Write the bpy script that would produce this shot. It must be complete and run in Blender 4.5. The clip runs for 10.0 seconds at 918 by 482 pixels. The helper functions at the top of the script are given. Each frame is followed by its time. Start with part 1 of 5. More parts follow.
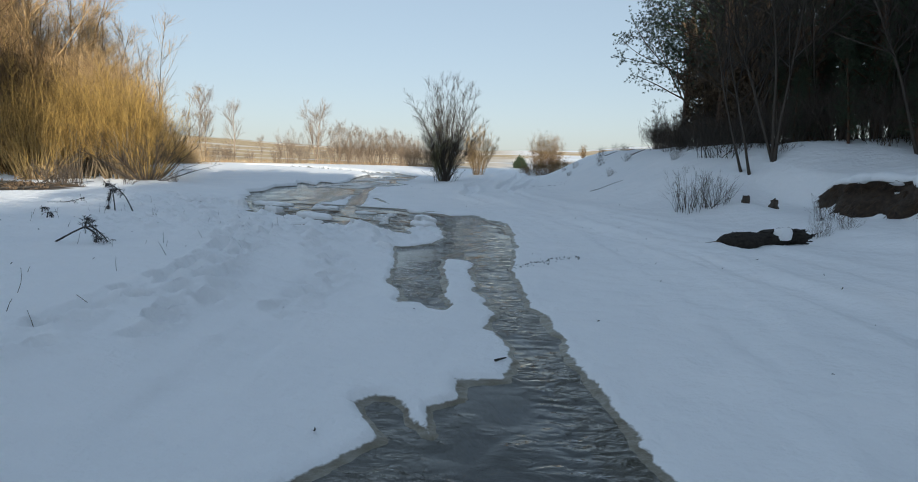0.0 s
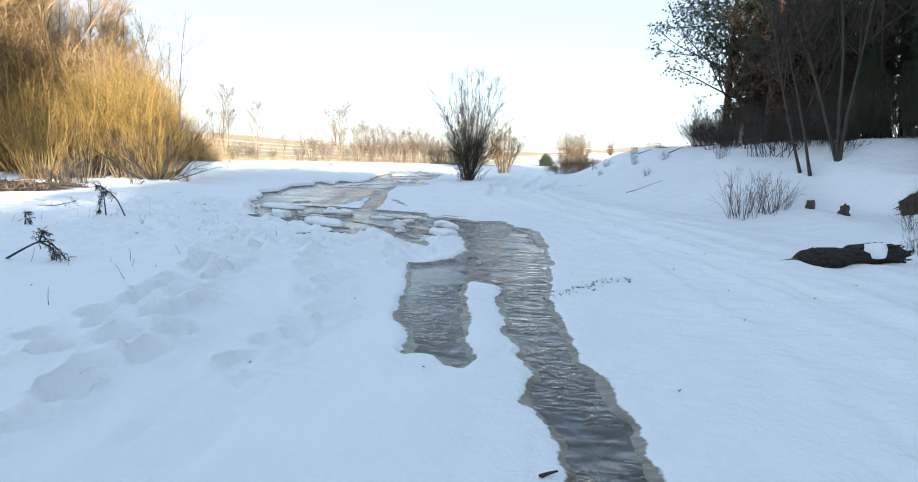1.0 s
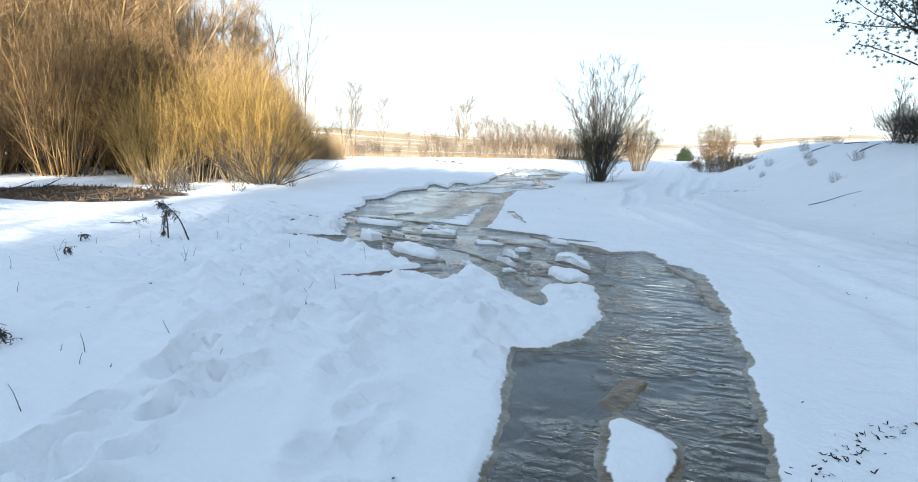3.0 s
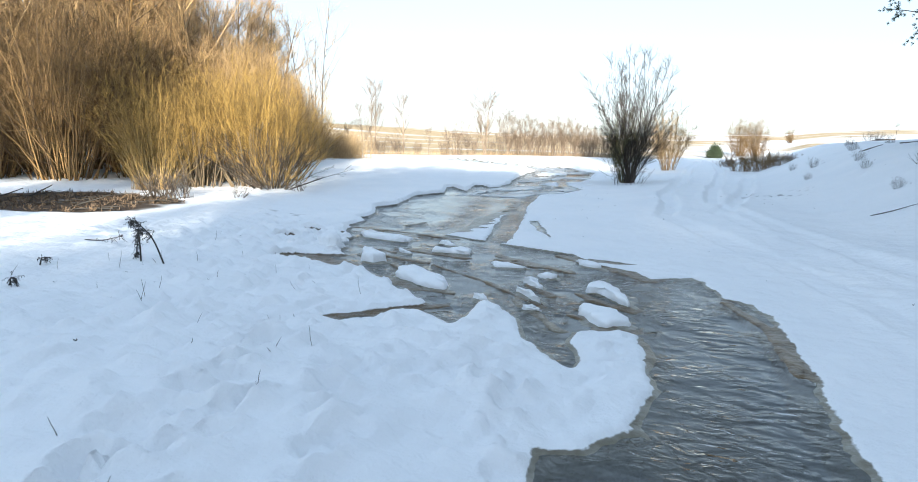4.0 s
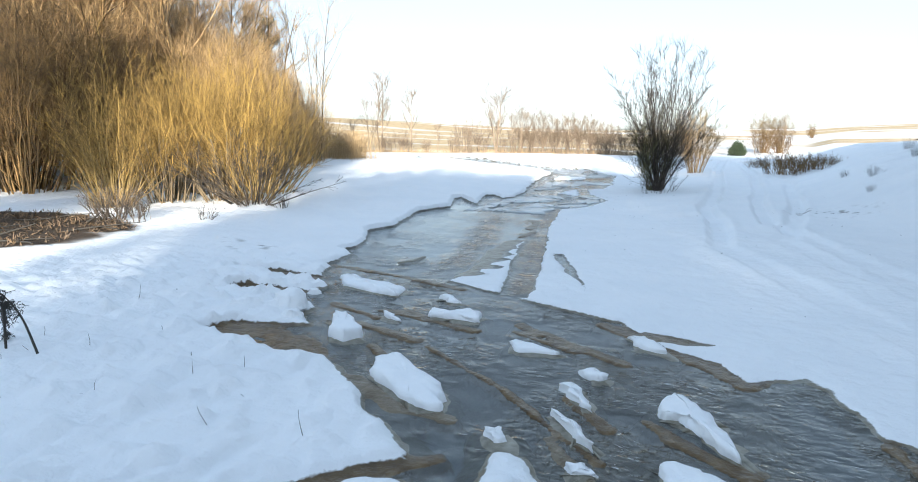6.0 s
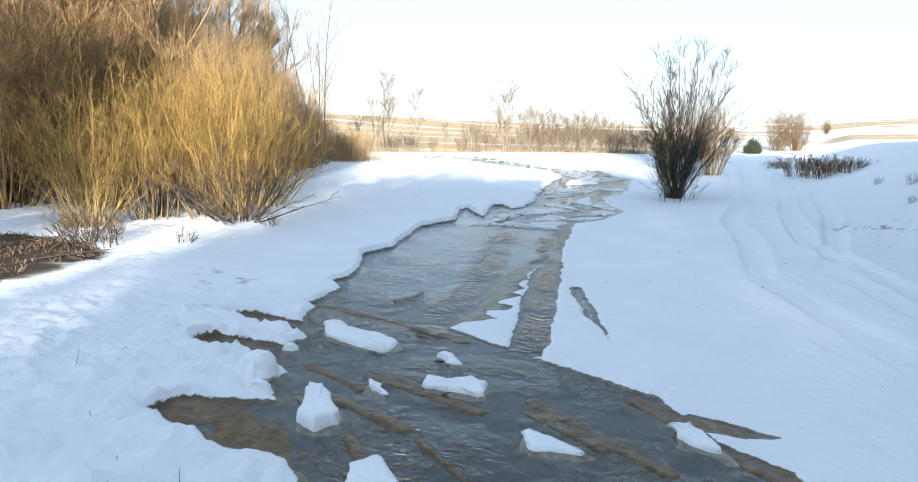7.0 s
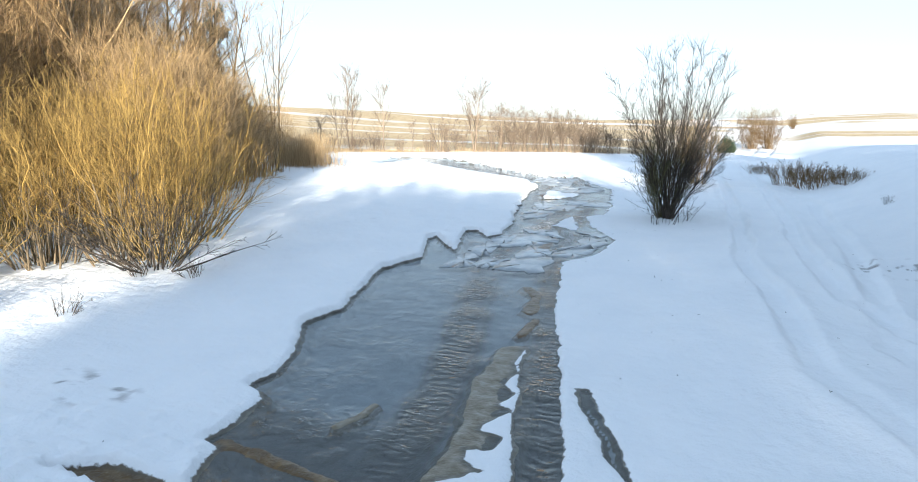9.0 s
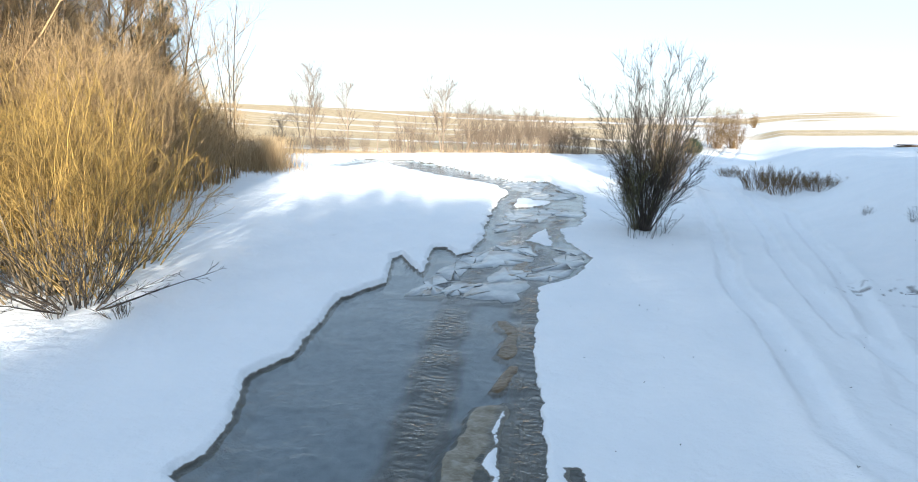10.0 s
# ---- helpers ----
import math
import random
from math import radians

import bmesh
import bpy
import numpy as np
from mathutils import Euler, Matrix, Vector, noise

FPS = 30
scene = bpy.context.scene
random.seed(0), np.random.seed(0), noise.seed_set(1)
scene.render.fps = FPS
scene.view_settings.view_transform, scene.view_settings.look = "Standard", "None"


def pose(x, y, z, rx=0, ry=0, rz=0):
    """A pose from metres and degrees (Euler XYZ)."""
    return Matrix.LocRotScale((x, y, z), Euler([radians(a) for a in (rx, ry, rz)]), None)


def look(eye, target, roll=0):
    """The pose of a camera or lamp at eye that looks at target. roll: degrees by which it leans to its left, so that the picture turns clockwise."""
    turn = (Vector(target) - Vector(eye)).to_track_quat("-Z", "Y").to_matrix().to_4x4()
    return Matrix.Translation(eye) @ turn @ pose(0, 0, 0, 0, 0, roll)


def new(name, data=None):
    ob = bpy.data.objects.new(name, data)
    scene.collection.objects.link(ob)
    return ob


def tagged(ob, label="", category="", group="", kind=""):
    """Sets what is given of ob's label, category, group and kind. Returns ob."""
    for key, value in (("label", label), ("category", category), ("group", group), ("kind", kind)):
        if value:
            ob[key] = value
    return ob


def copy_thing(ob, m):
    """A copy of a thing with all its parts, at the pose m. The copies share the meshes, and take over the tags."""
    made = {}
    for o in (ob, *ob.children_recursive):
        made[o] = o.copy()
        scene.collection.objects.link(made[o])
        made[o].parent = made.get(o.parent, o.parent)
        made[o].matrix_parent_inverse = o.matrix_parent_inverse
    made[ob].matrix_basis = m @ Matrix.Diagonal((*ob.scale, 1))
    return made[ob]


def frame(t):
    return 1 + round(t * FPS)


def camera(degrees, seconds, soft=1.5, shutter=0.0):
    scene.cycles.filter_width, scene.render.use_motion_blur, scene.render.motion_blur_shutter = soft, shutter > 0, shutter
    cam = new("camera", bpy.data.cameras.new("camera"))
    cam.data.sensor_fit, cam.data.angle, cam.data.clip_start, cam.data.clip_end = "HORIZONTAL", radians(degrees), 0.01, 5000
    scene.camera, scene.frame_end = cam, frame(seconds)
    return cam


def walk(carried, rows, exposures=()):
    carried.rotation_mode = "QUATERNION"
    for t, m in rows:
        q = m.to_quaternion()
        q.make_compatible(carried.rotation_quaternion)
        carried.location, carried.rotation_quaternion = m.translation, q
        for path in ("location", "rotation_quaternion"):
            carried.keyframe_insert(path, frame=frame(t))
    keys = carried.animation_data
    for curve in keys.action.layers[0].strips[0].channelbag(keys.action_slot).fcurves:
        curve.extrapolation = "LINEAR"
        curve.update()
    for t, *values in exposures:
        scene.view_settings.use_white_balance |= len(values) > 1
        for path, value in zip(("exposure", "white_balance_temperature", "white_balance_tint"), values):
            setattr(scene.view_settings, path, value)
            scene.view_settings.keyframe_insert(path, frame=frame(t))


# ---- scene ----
cam = camera(75.2, 10.0, 0.95)
PATH = [
    (0, (0.957, 0.915, 1.62), (0.821, 2.891, 1.345), 1.4),
    (0.5, (0.885, 1.726, 1.645), (0.719, 3.699, 1.365), 1.4),
    (1, (0.82, 2.556, 1.674), (0.604, 4.523, 1.388), 1.4),
    (1.5, (0.757, 3.39, 1.722), (0.474, 5.348, 1.428), 1.3),
    (2, (0.676, 4.196, 1.769), (0.301, 6.138, 1.469), 1.2),
    (2.5, (0.508, 5.037, 1.84), (0.0, 6.946, 1.531), 1.1),
    (3, (0.34, 5.881, 1.989), (-0.28, 7.756, 1.672), 0.9),
    (4.5, (-0.301, 8.285, 2.291), (-0.997, 10.129, 1.954), 0.7),
    (5, (-0.581, 9.048, 2.4), (-1.287, 10.888, 2.057), 0.7),
    (5.5, (-0.86, 9.791, 2.51), (-1.573, 11.627, 2.163), 0.7),
    (5.7, (-0.975, 10.099, 2.56), (-1.69, 11.934, 2.211), 0.7),
    (7, (-1.656, 12.146, 3.096), (-2.403, 13.964, 2.728), 0.4),
    (7.5, (-1.98, 12.927, 3.287), (-2.721, 14.747, 2.913), 0.4),
    (8, (-2.318, 13.718, 3.511), (-3.046, 15.541, 3.129), 0.4),
    (8.5, (-2.619, 14.501, 3.707), (-3.324, 16.332, 3.32), 0.4),
    (9, (-2.892, 15.273, 3.921), (-3.541, 17.123, 3.527), 0.5),
    (9.5, (-3.135, 16.032, 4.106), (-3.723, 17.901, 3.708), 0.5),
    (10, (-3.395, 16.771, 4.338), (-3.941, 18.652, 3.934), 0.6),
]
walk(cam, [(t, look(eye, target, roll)) for t, eye, target, roll in PATH],
     [(0.0, 1.10, 5570, 6), (0.3, 1.66, 5570, 6), (0.6, 1.95, 5570, 6), (0.9, 2.05, 5570, 6), (3.0, 2.07, 5560, 6), (7.0, 2.06, 5500, 6), (10.0, 2.00, 5430, 6)])

# ---- sky, sun ----
SUN_AZ, SUN_EL = 160.0, 14.0          # degrees; azimuth from +y clockwise: behind the start, a little to the right
world = bpy.data.worlds.new("winter_sky")
scene.world = world
world.use_nodes = True
wn = world.node_tree.nodes
sky = wn.new("ShaderNodeTexSky")
sky.sky_type, sky.sun_disc = "NISHITA", False
sky.sun_elevation, sky.sun_rotation = radians(SUN_EL), radians(SUN_AZ)
sky.air_density, sky.dust_density, sky.ozone_density = 1.0, 0.6, 1.0
haze = wn.new("ShaderNodeGamma")               # high thin haze evens the sky out
haze.inputs["Gamma"].default_value = 0.40
world.node_tree.links.new(sky.outputs[0], haze.inputs["Color"])
pale = wn.new("ShaderNodeHueSaturation")
pale.inputs["Saturation"].default_value = 0.85
world.node_tree.links.new(haze.outputs[0], pale.inputs["Color"])
world.node_tree.links.new(pale.outputs[0], wn["Background"].inputs[0])
wn["Background"].inputs[1].default_value = 0.15
sun = new("sun", bpy.data.lights.new("sun", "SUN"))
sun.data.energy, sun.data.angle, sun.data.color = 3.6, radians(0.6), (1.0, 0.83, 0.62)
_a, _e = radians(SUN_AZ), radians(SUN_EL)
sun.matrix_world = look((math.sin(_a) * math.cos(_e) * 80, math.cos(_a) * math.cos(_e) * 80, math.sin(_e) * 80), (0, 0, 0))


# ---- materials ----
def material(name):
    m = bpy.data.materials.new(name)
    m.use_nodes = True
    t = m.node_tree
    return m, t, t.nodes["Principled BSDF"]


def node(t, kind, **sets):
    n = t.nodes.new(kind)
    for k, v in sets.items():
        n.inputs[k].default_value = v
    return n


def noise_tex(t, scale, detail=4.0, rough=0.55, vec=None, stretch=None, turn=0.0):
    n = node(t, "ShaderNodeTexNoise", Scale=scale, Detail=detail, Roughness=rough)
    if vec is None:
        vec = t.nodes.new("ShaderNodeTexCoord").outputs["Object"]
    if stretch:
        mp = t.nodes.new("ShaderNodeMapping")
        mp.inputs["Scale"].default_value = stretch
        mp.inputs["Rotation"].default_value = (0, 0, radians(turn))
        t.links.new(vec, mp.inputs[0])
        vec = mp.outputs[0]
    t.links.new(vec, n.inputs["Vector"])
    return n


def ramp(t, src, stops):
    r = t.nodes.new("ShaderNodeValToRGB")
    el = r.color_ramp.elements
    while len(el) < len(stops):
        el.new(0.5)
    for e, (p, c) in zip(el, stops):
        e.position, e.color = p, (*c, 1) if len(c) == 3 else c
    t.links.new(src, r.inputs[0])
    return r.outputs[0]


def mix(t, fac, a, b):
    n = t.nodes.new("ShaderNodeMix")
    n.data_type = "RGBA"
    for sock, v in ((n.inputs[0], fac), (n.inputs[6], a), (n.inputs[7], b)):
        if hasattr(v, "is_linked"):
            t.links.new(v, sock)
        else:
            sock.default_value = v if not isinstance(v, tuple) else (*v, 1)
    return n.outputs[2]


def mul(t, a, b, op="MULTIPLY"):
    n = t.nodes.new("ShaderNodeMath")
    n.operation = op
    for sock, v in ((n.inputs[0], a), (n.inputs[1], b)):
        if hasattr(v, "is_linked"):
            t.links.new(v, sock)
        else:
            sock.default_value = v
    return n.outputs[0]


def bump(t, bsdf, height, strength, distance):
    b = t.nodes.new("ShaderNodeBump")
    b.inputs["Strength"].default_value, b.inputs["Distance"].default_value = strength, distance
    t.links.new(height, b.inputs["Height"])
    t.links.new(b.outputs[0], bsdf.inputs["Normal"])
    return b


def plain(name, dark, light, scale, rough=0.85, bump_d=0.01, stretch=None, vary=0.0):
    """A two-tone grained surface; vary: how far single things differ in tone."""
    m, t, b = material(name)
    n = noise_tex(t, scale, 5, 0.6, stretch=stretch)
    col = ramp(t, n.outputs[0], [(0.3, dark), (0.7, light)])
    if vary:
        info = t.nodes.new("ShaderNodeObjectInfo")
        k = mul(t, mul(t, info.outputs["Random"], vary), 1 - vary / 2, "ADD")
        hsv = t.nodes.new("ShaderNodeHueSaturation")
        t.links.new(k, hsv.inputs["Value"])
        t.links.new(col, hsv.inputs["Color"])
        col = hsv.outputs[0]
    t.links.new(col, b.inputs["Base Color"])
    b.inputs["Roughness"].default_value = rough
    bump(t, b, n.outputs[0], 0.6, bump_d)
    return m


def twig_material(name, dark, light, rough=0.7):
    """Bark that differs from stem to stem."""
    m, t, b = material(name)
    geo = t.nodes.new("ShaderNodeNewGeometry")
    n = noise_tex(t, 3.0, 3)
    f = mul(t, mul(t, geo.outputs["Random Per Island"], 0.6), mul(t, n.outputs[0], 0.5), "ADD")
    t.links.new(ramp(t, f, [(0.28, dark), (0.78, light)]), b.inputs["Base Color"])
    b.inputs["Roughness"].default_value = rough
    return m


def ground_material():
    m, t, b = material("snow_and_ground")
    att = t.nodes.new("ShaderNodeAttribute")
    att.attribute_name = "mask"
    sep = t.nodes.new("ShaderNodeSeparateColor")
    t.links.new(att.outputs["Color"], sep.inputs[0])
    bed_att = t.nodes.new("ShaderNodeAttribute")
    bed_att.attribute_name = "bed"
    pos = t.nodes.new("ShaderNodeNewGeometry").outputs["Position"]
    fine, mid, big = (noise_tex(t, s, d, 0.6, pos) for s, d in ((38, 4), (5.5, 5), (0.6, 4)))
    snow = ramp(t, big.outputs[0], [(0.3, (0.85, 0.865, 0.88)), (0.7, (0.90, 0.905, 0.91))])
    specks = ramp(t, noise_tex(t, 9, 3, 0.7, pos).outputs[0], [(0.72, (0, 0, 0)), (0.78, (1, 1, 1))])
    snow = mix(t, mul(t, specks, 0.10), snow, (0.45, 0.42, 0.36))
    # wet slush, olive grey with brown silt
    slush = ramp(t, mid.outputs[0], [(0.32, (0.16, 0.135, 0.085)), (0.5, (0.23, 0.21, 0.155)), (0.70, (0.33, 0.32, 0.27))])
    bed = ramp(t, mid.outputs[0], [(0.35, (0.055, 0.05, 0.042)), (0.7, (0.14, 0.125, 0.10))])
    soil = ramp(t, fine.outputs[0], [(0.3, (0.018, 0.012, 0.008)), (0.7, (0.080, 0.054, 0.032))])
    # far fields: dry grass and ploughed ground between bands of lying snow
    bands = noise_tex(t, 1.0, 3, 0.6, pos, (0.004, 0.075, 0.05))
    stub = noise_tex(t, 0.6, 5, 0.7, pos)
    dry = ramp(t, stub.outputs[0], [(0.3, (0.36, 0.25, 0.12)), (0.7, (0.62, 0.48, 0.28))])
    field = mix(t, ramp(t, bands.outputs[0], [(0.55, (0, 0, 0)), (0.66, (1, 1, 1))]), dry, (0.80, 0.79, 0.77))
    c = mix(t, sep.outputs[2], snow, field)
    silt = ramp(t, mid.outputs[0], [(0.32, (0.065, 0.038, 0.012)), (0.55, (0.13, 0.085, 0.035)), (0.75, (0.21, 0.16, 0.09))])
    slush = mix(t, att.outputs["Alpha"], slush, silt)
    # frayed slush edge; its narrow dark rim paints wet slush plus the undercut's shade
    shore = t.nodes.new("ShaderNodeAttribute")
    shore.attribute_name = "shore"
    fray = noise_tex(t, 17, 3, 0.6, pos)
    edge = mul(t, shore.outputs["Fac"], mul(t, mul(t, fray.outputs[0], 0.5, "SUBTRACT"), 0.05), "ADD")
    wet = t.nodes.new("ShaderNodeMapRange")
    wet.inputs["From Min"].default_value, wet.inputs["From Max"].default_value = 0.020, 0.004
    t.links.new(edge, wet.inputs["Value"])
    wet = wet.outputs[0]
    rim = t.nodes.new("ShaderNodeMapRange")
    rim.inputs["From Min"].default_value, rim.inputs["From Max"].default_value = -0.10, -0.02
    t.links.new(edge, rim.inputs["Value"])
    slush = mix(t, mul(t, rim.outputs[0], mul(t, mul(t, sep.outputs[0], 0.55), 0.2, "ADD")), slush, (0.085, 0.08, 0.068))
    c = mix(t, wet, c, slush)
    # pale ice under the shallow water; in the wide pool it paints sky reflection
    ice_glare_att = t.nodes.new("ShaderNodeAttribute")
    ice_glare_att.attribute_name = "ice"
    ice = ramp(t, mid.outputs[0], [(0.32, (0.46, 0.51, 0.54)), (0.68, (0.66, 0.71, 0.74))])
    bed = mix(t, ice_glare_att.outputs["Fac"], bed, ice)
    deep = t.nodes.new("ShaderNodeMapRange")
    deep.inputs["From Min"].default_value, deep.inputs["From Max"].default_value = 0.38, 0.58
    t.links.new(mul(t, bed_att.outputs["Fac"], mul(t, mul(t, mid.outputs[0], 0.5, "SUBTRACT"), 0.55), "ADD"), deep.inputs["Value"])
    c = mix(t, mul(t, deep.outputs[0], wet), c, bed)
    c = mix(t, sep.outputs[1], c, soil)
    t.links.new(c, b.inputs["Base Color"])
    t.links.new(ramp(t, wet, [(0.0, (0.75,) * 3), (1.0, (0.28,) * 3)]), b.inputs["Roughness"])
    b.inputs["Specular IOR Level"].default_value = 0.35
    drift = noise_tex(t, 1.7, 4, 0.55, pos)
    h = mul(t, mul(t, mul(t, fine.outputs[0], 0.22), mid.outputs[0], "ADD"), mul(t, drift.outputs[0], 2.6), "ADD")
    bump(t, b, h, 0.6, 0.06)
    return m


def water_material():
    """Thin murky meltwater: half of it shows the bed, the rest is silt in suspension under a clear gloss."""
    m, t, b = material("meltwater")
    pos = t.nodes.new("ShaderNodeNewGeometry").outputs["Position"]
    silt = noise_tex(t, 0.8, 4, 0.6, pos)
    t.links.new(ramp(t, silt.outputs[0], [(0.35, (0.105, 0.115, 0.112)), (0.7, (0.170, 0.165, 0.140))]), b.inputs["Base Color"])
    b.inputs["Roughness"].default_value = 0.9
    b.inputs["Specular IOR Level"].default_value = 0.0
    # ripples: wavelets where it runs, a train of cross waves in the ruts, mirror-calm between
    r1 = noise_tex(t, 6.5, 2.0, 0.45, pos, (0.8, 1.35, 1), 22)
    r1.inputs["Distortion"].default_value = 1.2
    r2 = noise_tex(t, 1.9, 1.0, 0.5, pos, (0.8, 1.3, 1), -28)
    flow = t.nodes.new("ShaderNodeAttribute")
    flow.attribute_name = "flow"
    train = t.nodes.new("ShaderNodeAttribute")
    train.attribute_name = "train"
    calm = ramp(t, noise_tex(t, 0.8, 3, 0.55, pos).outputs[0], [(0.42, (0.06,) * 3), (0.60, (1, 1, 1))])
    h = mul(t, mul(t, r1.outputs[0], mul(t, r2.outputs[0], 0.5), "ADD"), mul(t, calm, flow.outputs["Fac"]))
    xyz = t.nodes.new("ShaderNodeSeparateXYZ")
    t.links.new(pos, xyz.inputs[0])
    phase = mul(t, mul(t, xyz.outputs[1], 36.0), mul(t, noise_tex(t, 2.6, 2, 0.5, pos).outputs[0], 16.0), "ADD")
    wave = mul(t, mul(t, phase, 0.0, "SINE"), mul(t, train.outputs["Fac"], 0.13))
    h = mul(t, h, wave, "ADD")
    ripple = bump(t, b, h, 1.0, 0.045)
    tr = t.nodes.new("ShaderNodeBsdfTransparent")
    tr.inputs[0].default_value = (0.88, 0.91, 0.92, 1)
    mx = t.nodes.new("ShaderNodeMixShader")
    # less silt over ice, and over the pool's pale bed painted as reflection
    shallow = t.nodes.new("ShaderNodeAttribute")
    shallow.attribute_name = "ice"
    t.links.new(ramp(t, shallow.outputs["Fac"], [(0.0, (0.55,) * 3), (1.0, (0.22,) * 3)]), mx.inputs[0])
    t.links.new(tr.outputs[0], mx.inputs[1])
    t.links.new(b.outputs[0], mx.inputs[2])
    # a full mirror coat over both
    gloss = node(t, "ShaderNodeBsdfGlossy", Roughness=0.03)
    fresnel = node(t, "ShaderNodeFresnel", IOR=1.42)
    t.links.new(ripple.outputs[0], gloss.inputs["Normal"])
    t.links.new(ripple.outputs[0], fresnel.inputs["Normal"])
    coat = t.nodes.new("ShaderNodeMixShader")
    t.links.new(fresnel.outputs[0], coat.inputs[0])
    t.links.new(mx.outputs[0], coat.inputs[1])
    t.links.new(gloss.outputs[0], coat.inputs[2])
    t.links.new(coat.outputs[0], t.nodes["Material Output"].inputs[0])
    return m


GROUND, WATER = ground_material(), water_material()
SNOW = plain("snow", (0.85, 0.865, 0.88), (0.90, 0.905, 0.91), 7.0, 0.75, 0.03)
ICE = plain("grey_ice", (0.22, 0.245, 0.26), (0.46, 0.48, 0.49), 2.0, 0.25, 0.01, None, 0.35)
SLUSH = plain("brown_slush", (0.11, 0.095, 0.062), (0.30, 0.28, 0.22), 9.0, 0.35, 0.02)
WILLOW = twig_material("golden_willow_bark", (0.085, 0.050, 0.013), (0.50, 0.325, 0.080))
WILLOW_FOOT = twig_material("grey_willow_bark", (0.07, 0.052, 0.032), (0.20, 0.15, 0.085))
BROWN = twig_material("reddish_brown_bark", (0.045, 0.026, 0.010), (0.25, 0.155, 0.055))
GREY = twig_material("grey_brown_bark", (0.035, 0.028, 0.022), (0.115, 0.09, 0.066))
WILLOW_STEM = twig_material("yellow_willow_stem", (0.07, 0.048, 0.018), (0.42, 0.29, 0.10))
PALE = twig_material("pale_tan_bark", (0.16, 0.105, 0.048), (0.50, 0.34, 0.16))
FAR = twig_material("far_tree_bark", (0.10, 0.074, 0.052), (0.30, 0.225, 0.155))
BUSHWOOD = twig_material("dark_bush_bark", (0.017, 0.013, 0.010), (0.066, 0.051, 0.036))
OLIVE = twig_material("olive_bark", (0.05, 0.05, 0.02), (0.15, 0.135, 0.06))
DARK = twig_material("dark_withered_stem", (0.012, 0.012, 0.012), (0.045, 0.040, 0.032))
REED = twig_material("dry_straw", (0.28, 0.19, 0.09), (0.55, 0.40, 0.22))
NEEDLE = twig_material("pine_needles", (0.022, 0.040, 0.022), (0.075, 0.10, 0.050), 0.6)
LEAF = twig_material("withered_brown_leaves", (0.045, 0.030, 0.018), (0.17, 0.115, 0.065))
PINE_BARK = plain("pine_bark", (0.035, 0.022, 0.014), (0.17, 0.095, 0.055), 9.0, 0.9, 0.03, (1, 1, 0.25))
TRUNK_BARK = plain("grey_trunk_bark", (0.035, 0.030, 0.024), (0.13, 0.105, 0.078), 12.0, 0.9, 0.02, (1, 1, 0.2))
CHARRED = plain("rotten_dark_wood", (0.006, 0.005, 0.004), (0.035, 0.028, 0.020), 18.0, 0.9, 0.02)
WOOD = plain("weathered_wood", (0.035, 0.022, 0.013), (0.12, 0.078, 0.045), 12.0, 0.9, 0.02, (1, 1, 0.2))
SOIL = plain("wet_soil", (0.014, 0.009, 0.006), (0.065, 0.043, 0.025), 10.0, 0.9, 0.04)


# ---- helpers for meshes ----
def mesh_object(name, verts, faces, mat, parent=None, label="", smooth=False):
    me = bpy.data.meshes.new(name)
    verts = np.asarray(verts, dtype=np.float32).reshape(-1, 3)
    faces = np.asarray(faces, dtype=np.int32)
    n, k = faces.shape
    me.vertices.add(len(verts))
    me.vertices.foreach_set("co", verts.ravel())
    me.loops.add(n * k)
    me.loops.foreach_set("vertex_index", faces.ravel())
    me.polygons.add(n)
    me.polygons.foreach_set("loop_start", np.arange(0, n * k, k, dtype=np.int32))
    if smooth:
        me.polygons.foreach_set("use_smooth", np.ones(n, dtype=bool))
    me.update(calc_edges=True)
    me.materials.append(mat)
    ob = new(name, me)
    if parent:
        ob.parent = parent
    if label:
        ob["label"] = label
    return ob


def part(name, bm, mat, parent, label="", smooth=True):
    me = bpy.data.meshes.new(name)
    bm.to_mesh(me)
    bm.free()
    if smooth:
        me.polygons.foreach_set("use_smooth", np.ones(len(me.polygons), dtype=bool))
    me.materials.append(mat)
    ob = new(name, me)
    ob.parent = parent
    if label:
        ob["label"] = label
    return ob


def lattice(ix, iy, seed):
    h = (ix * 374761393 + iy * 668265263 + seed * 974634777) & 0xFFFFFFFF
    h = ((h ^ (h >> 13)) * 1274126177) & 0xFFFFFFFF
    return ((h ^ (h >> 16)) & 0xFFFF) / 65535.0


def vnoise(x, y, seed=0):
    """Smooth noise from -1 to 1 over arrays."""
    x, y = np.asarray(x, float), np.asarray(y, float)
    ix, iy = np.floor(x).astype(np.int64), np.floor(y).astype(np.int64)
    fx, fy = x - ix, y - iy
    fx, fy = fx * fx * (3 - 2 * fx), fy * fy * (3 - 2 * fy)
    a, b = lattice(ix, iy, seed), lattice(ix + 1, iy, seed)
    c, d = lattice(ix, iy + 1, seed), lattice(ix + 1, iy + 1, seed)
    return 2 * (a + (b - a) * fx + (c - a) * fy + (a - b - c + d) * fx * fy) - 1


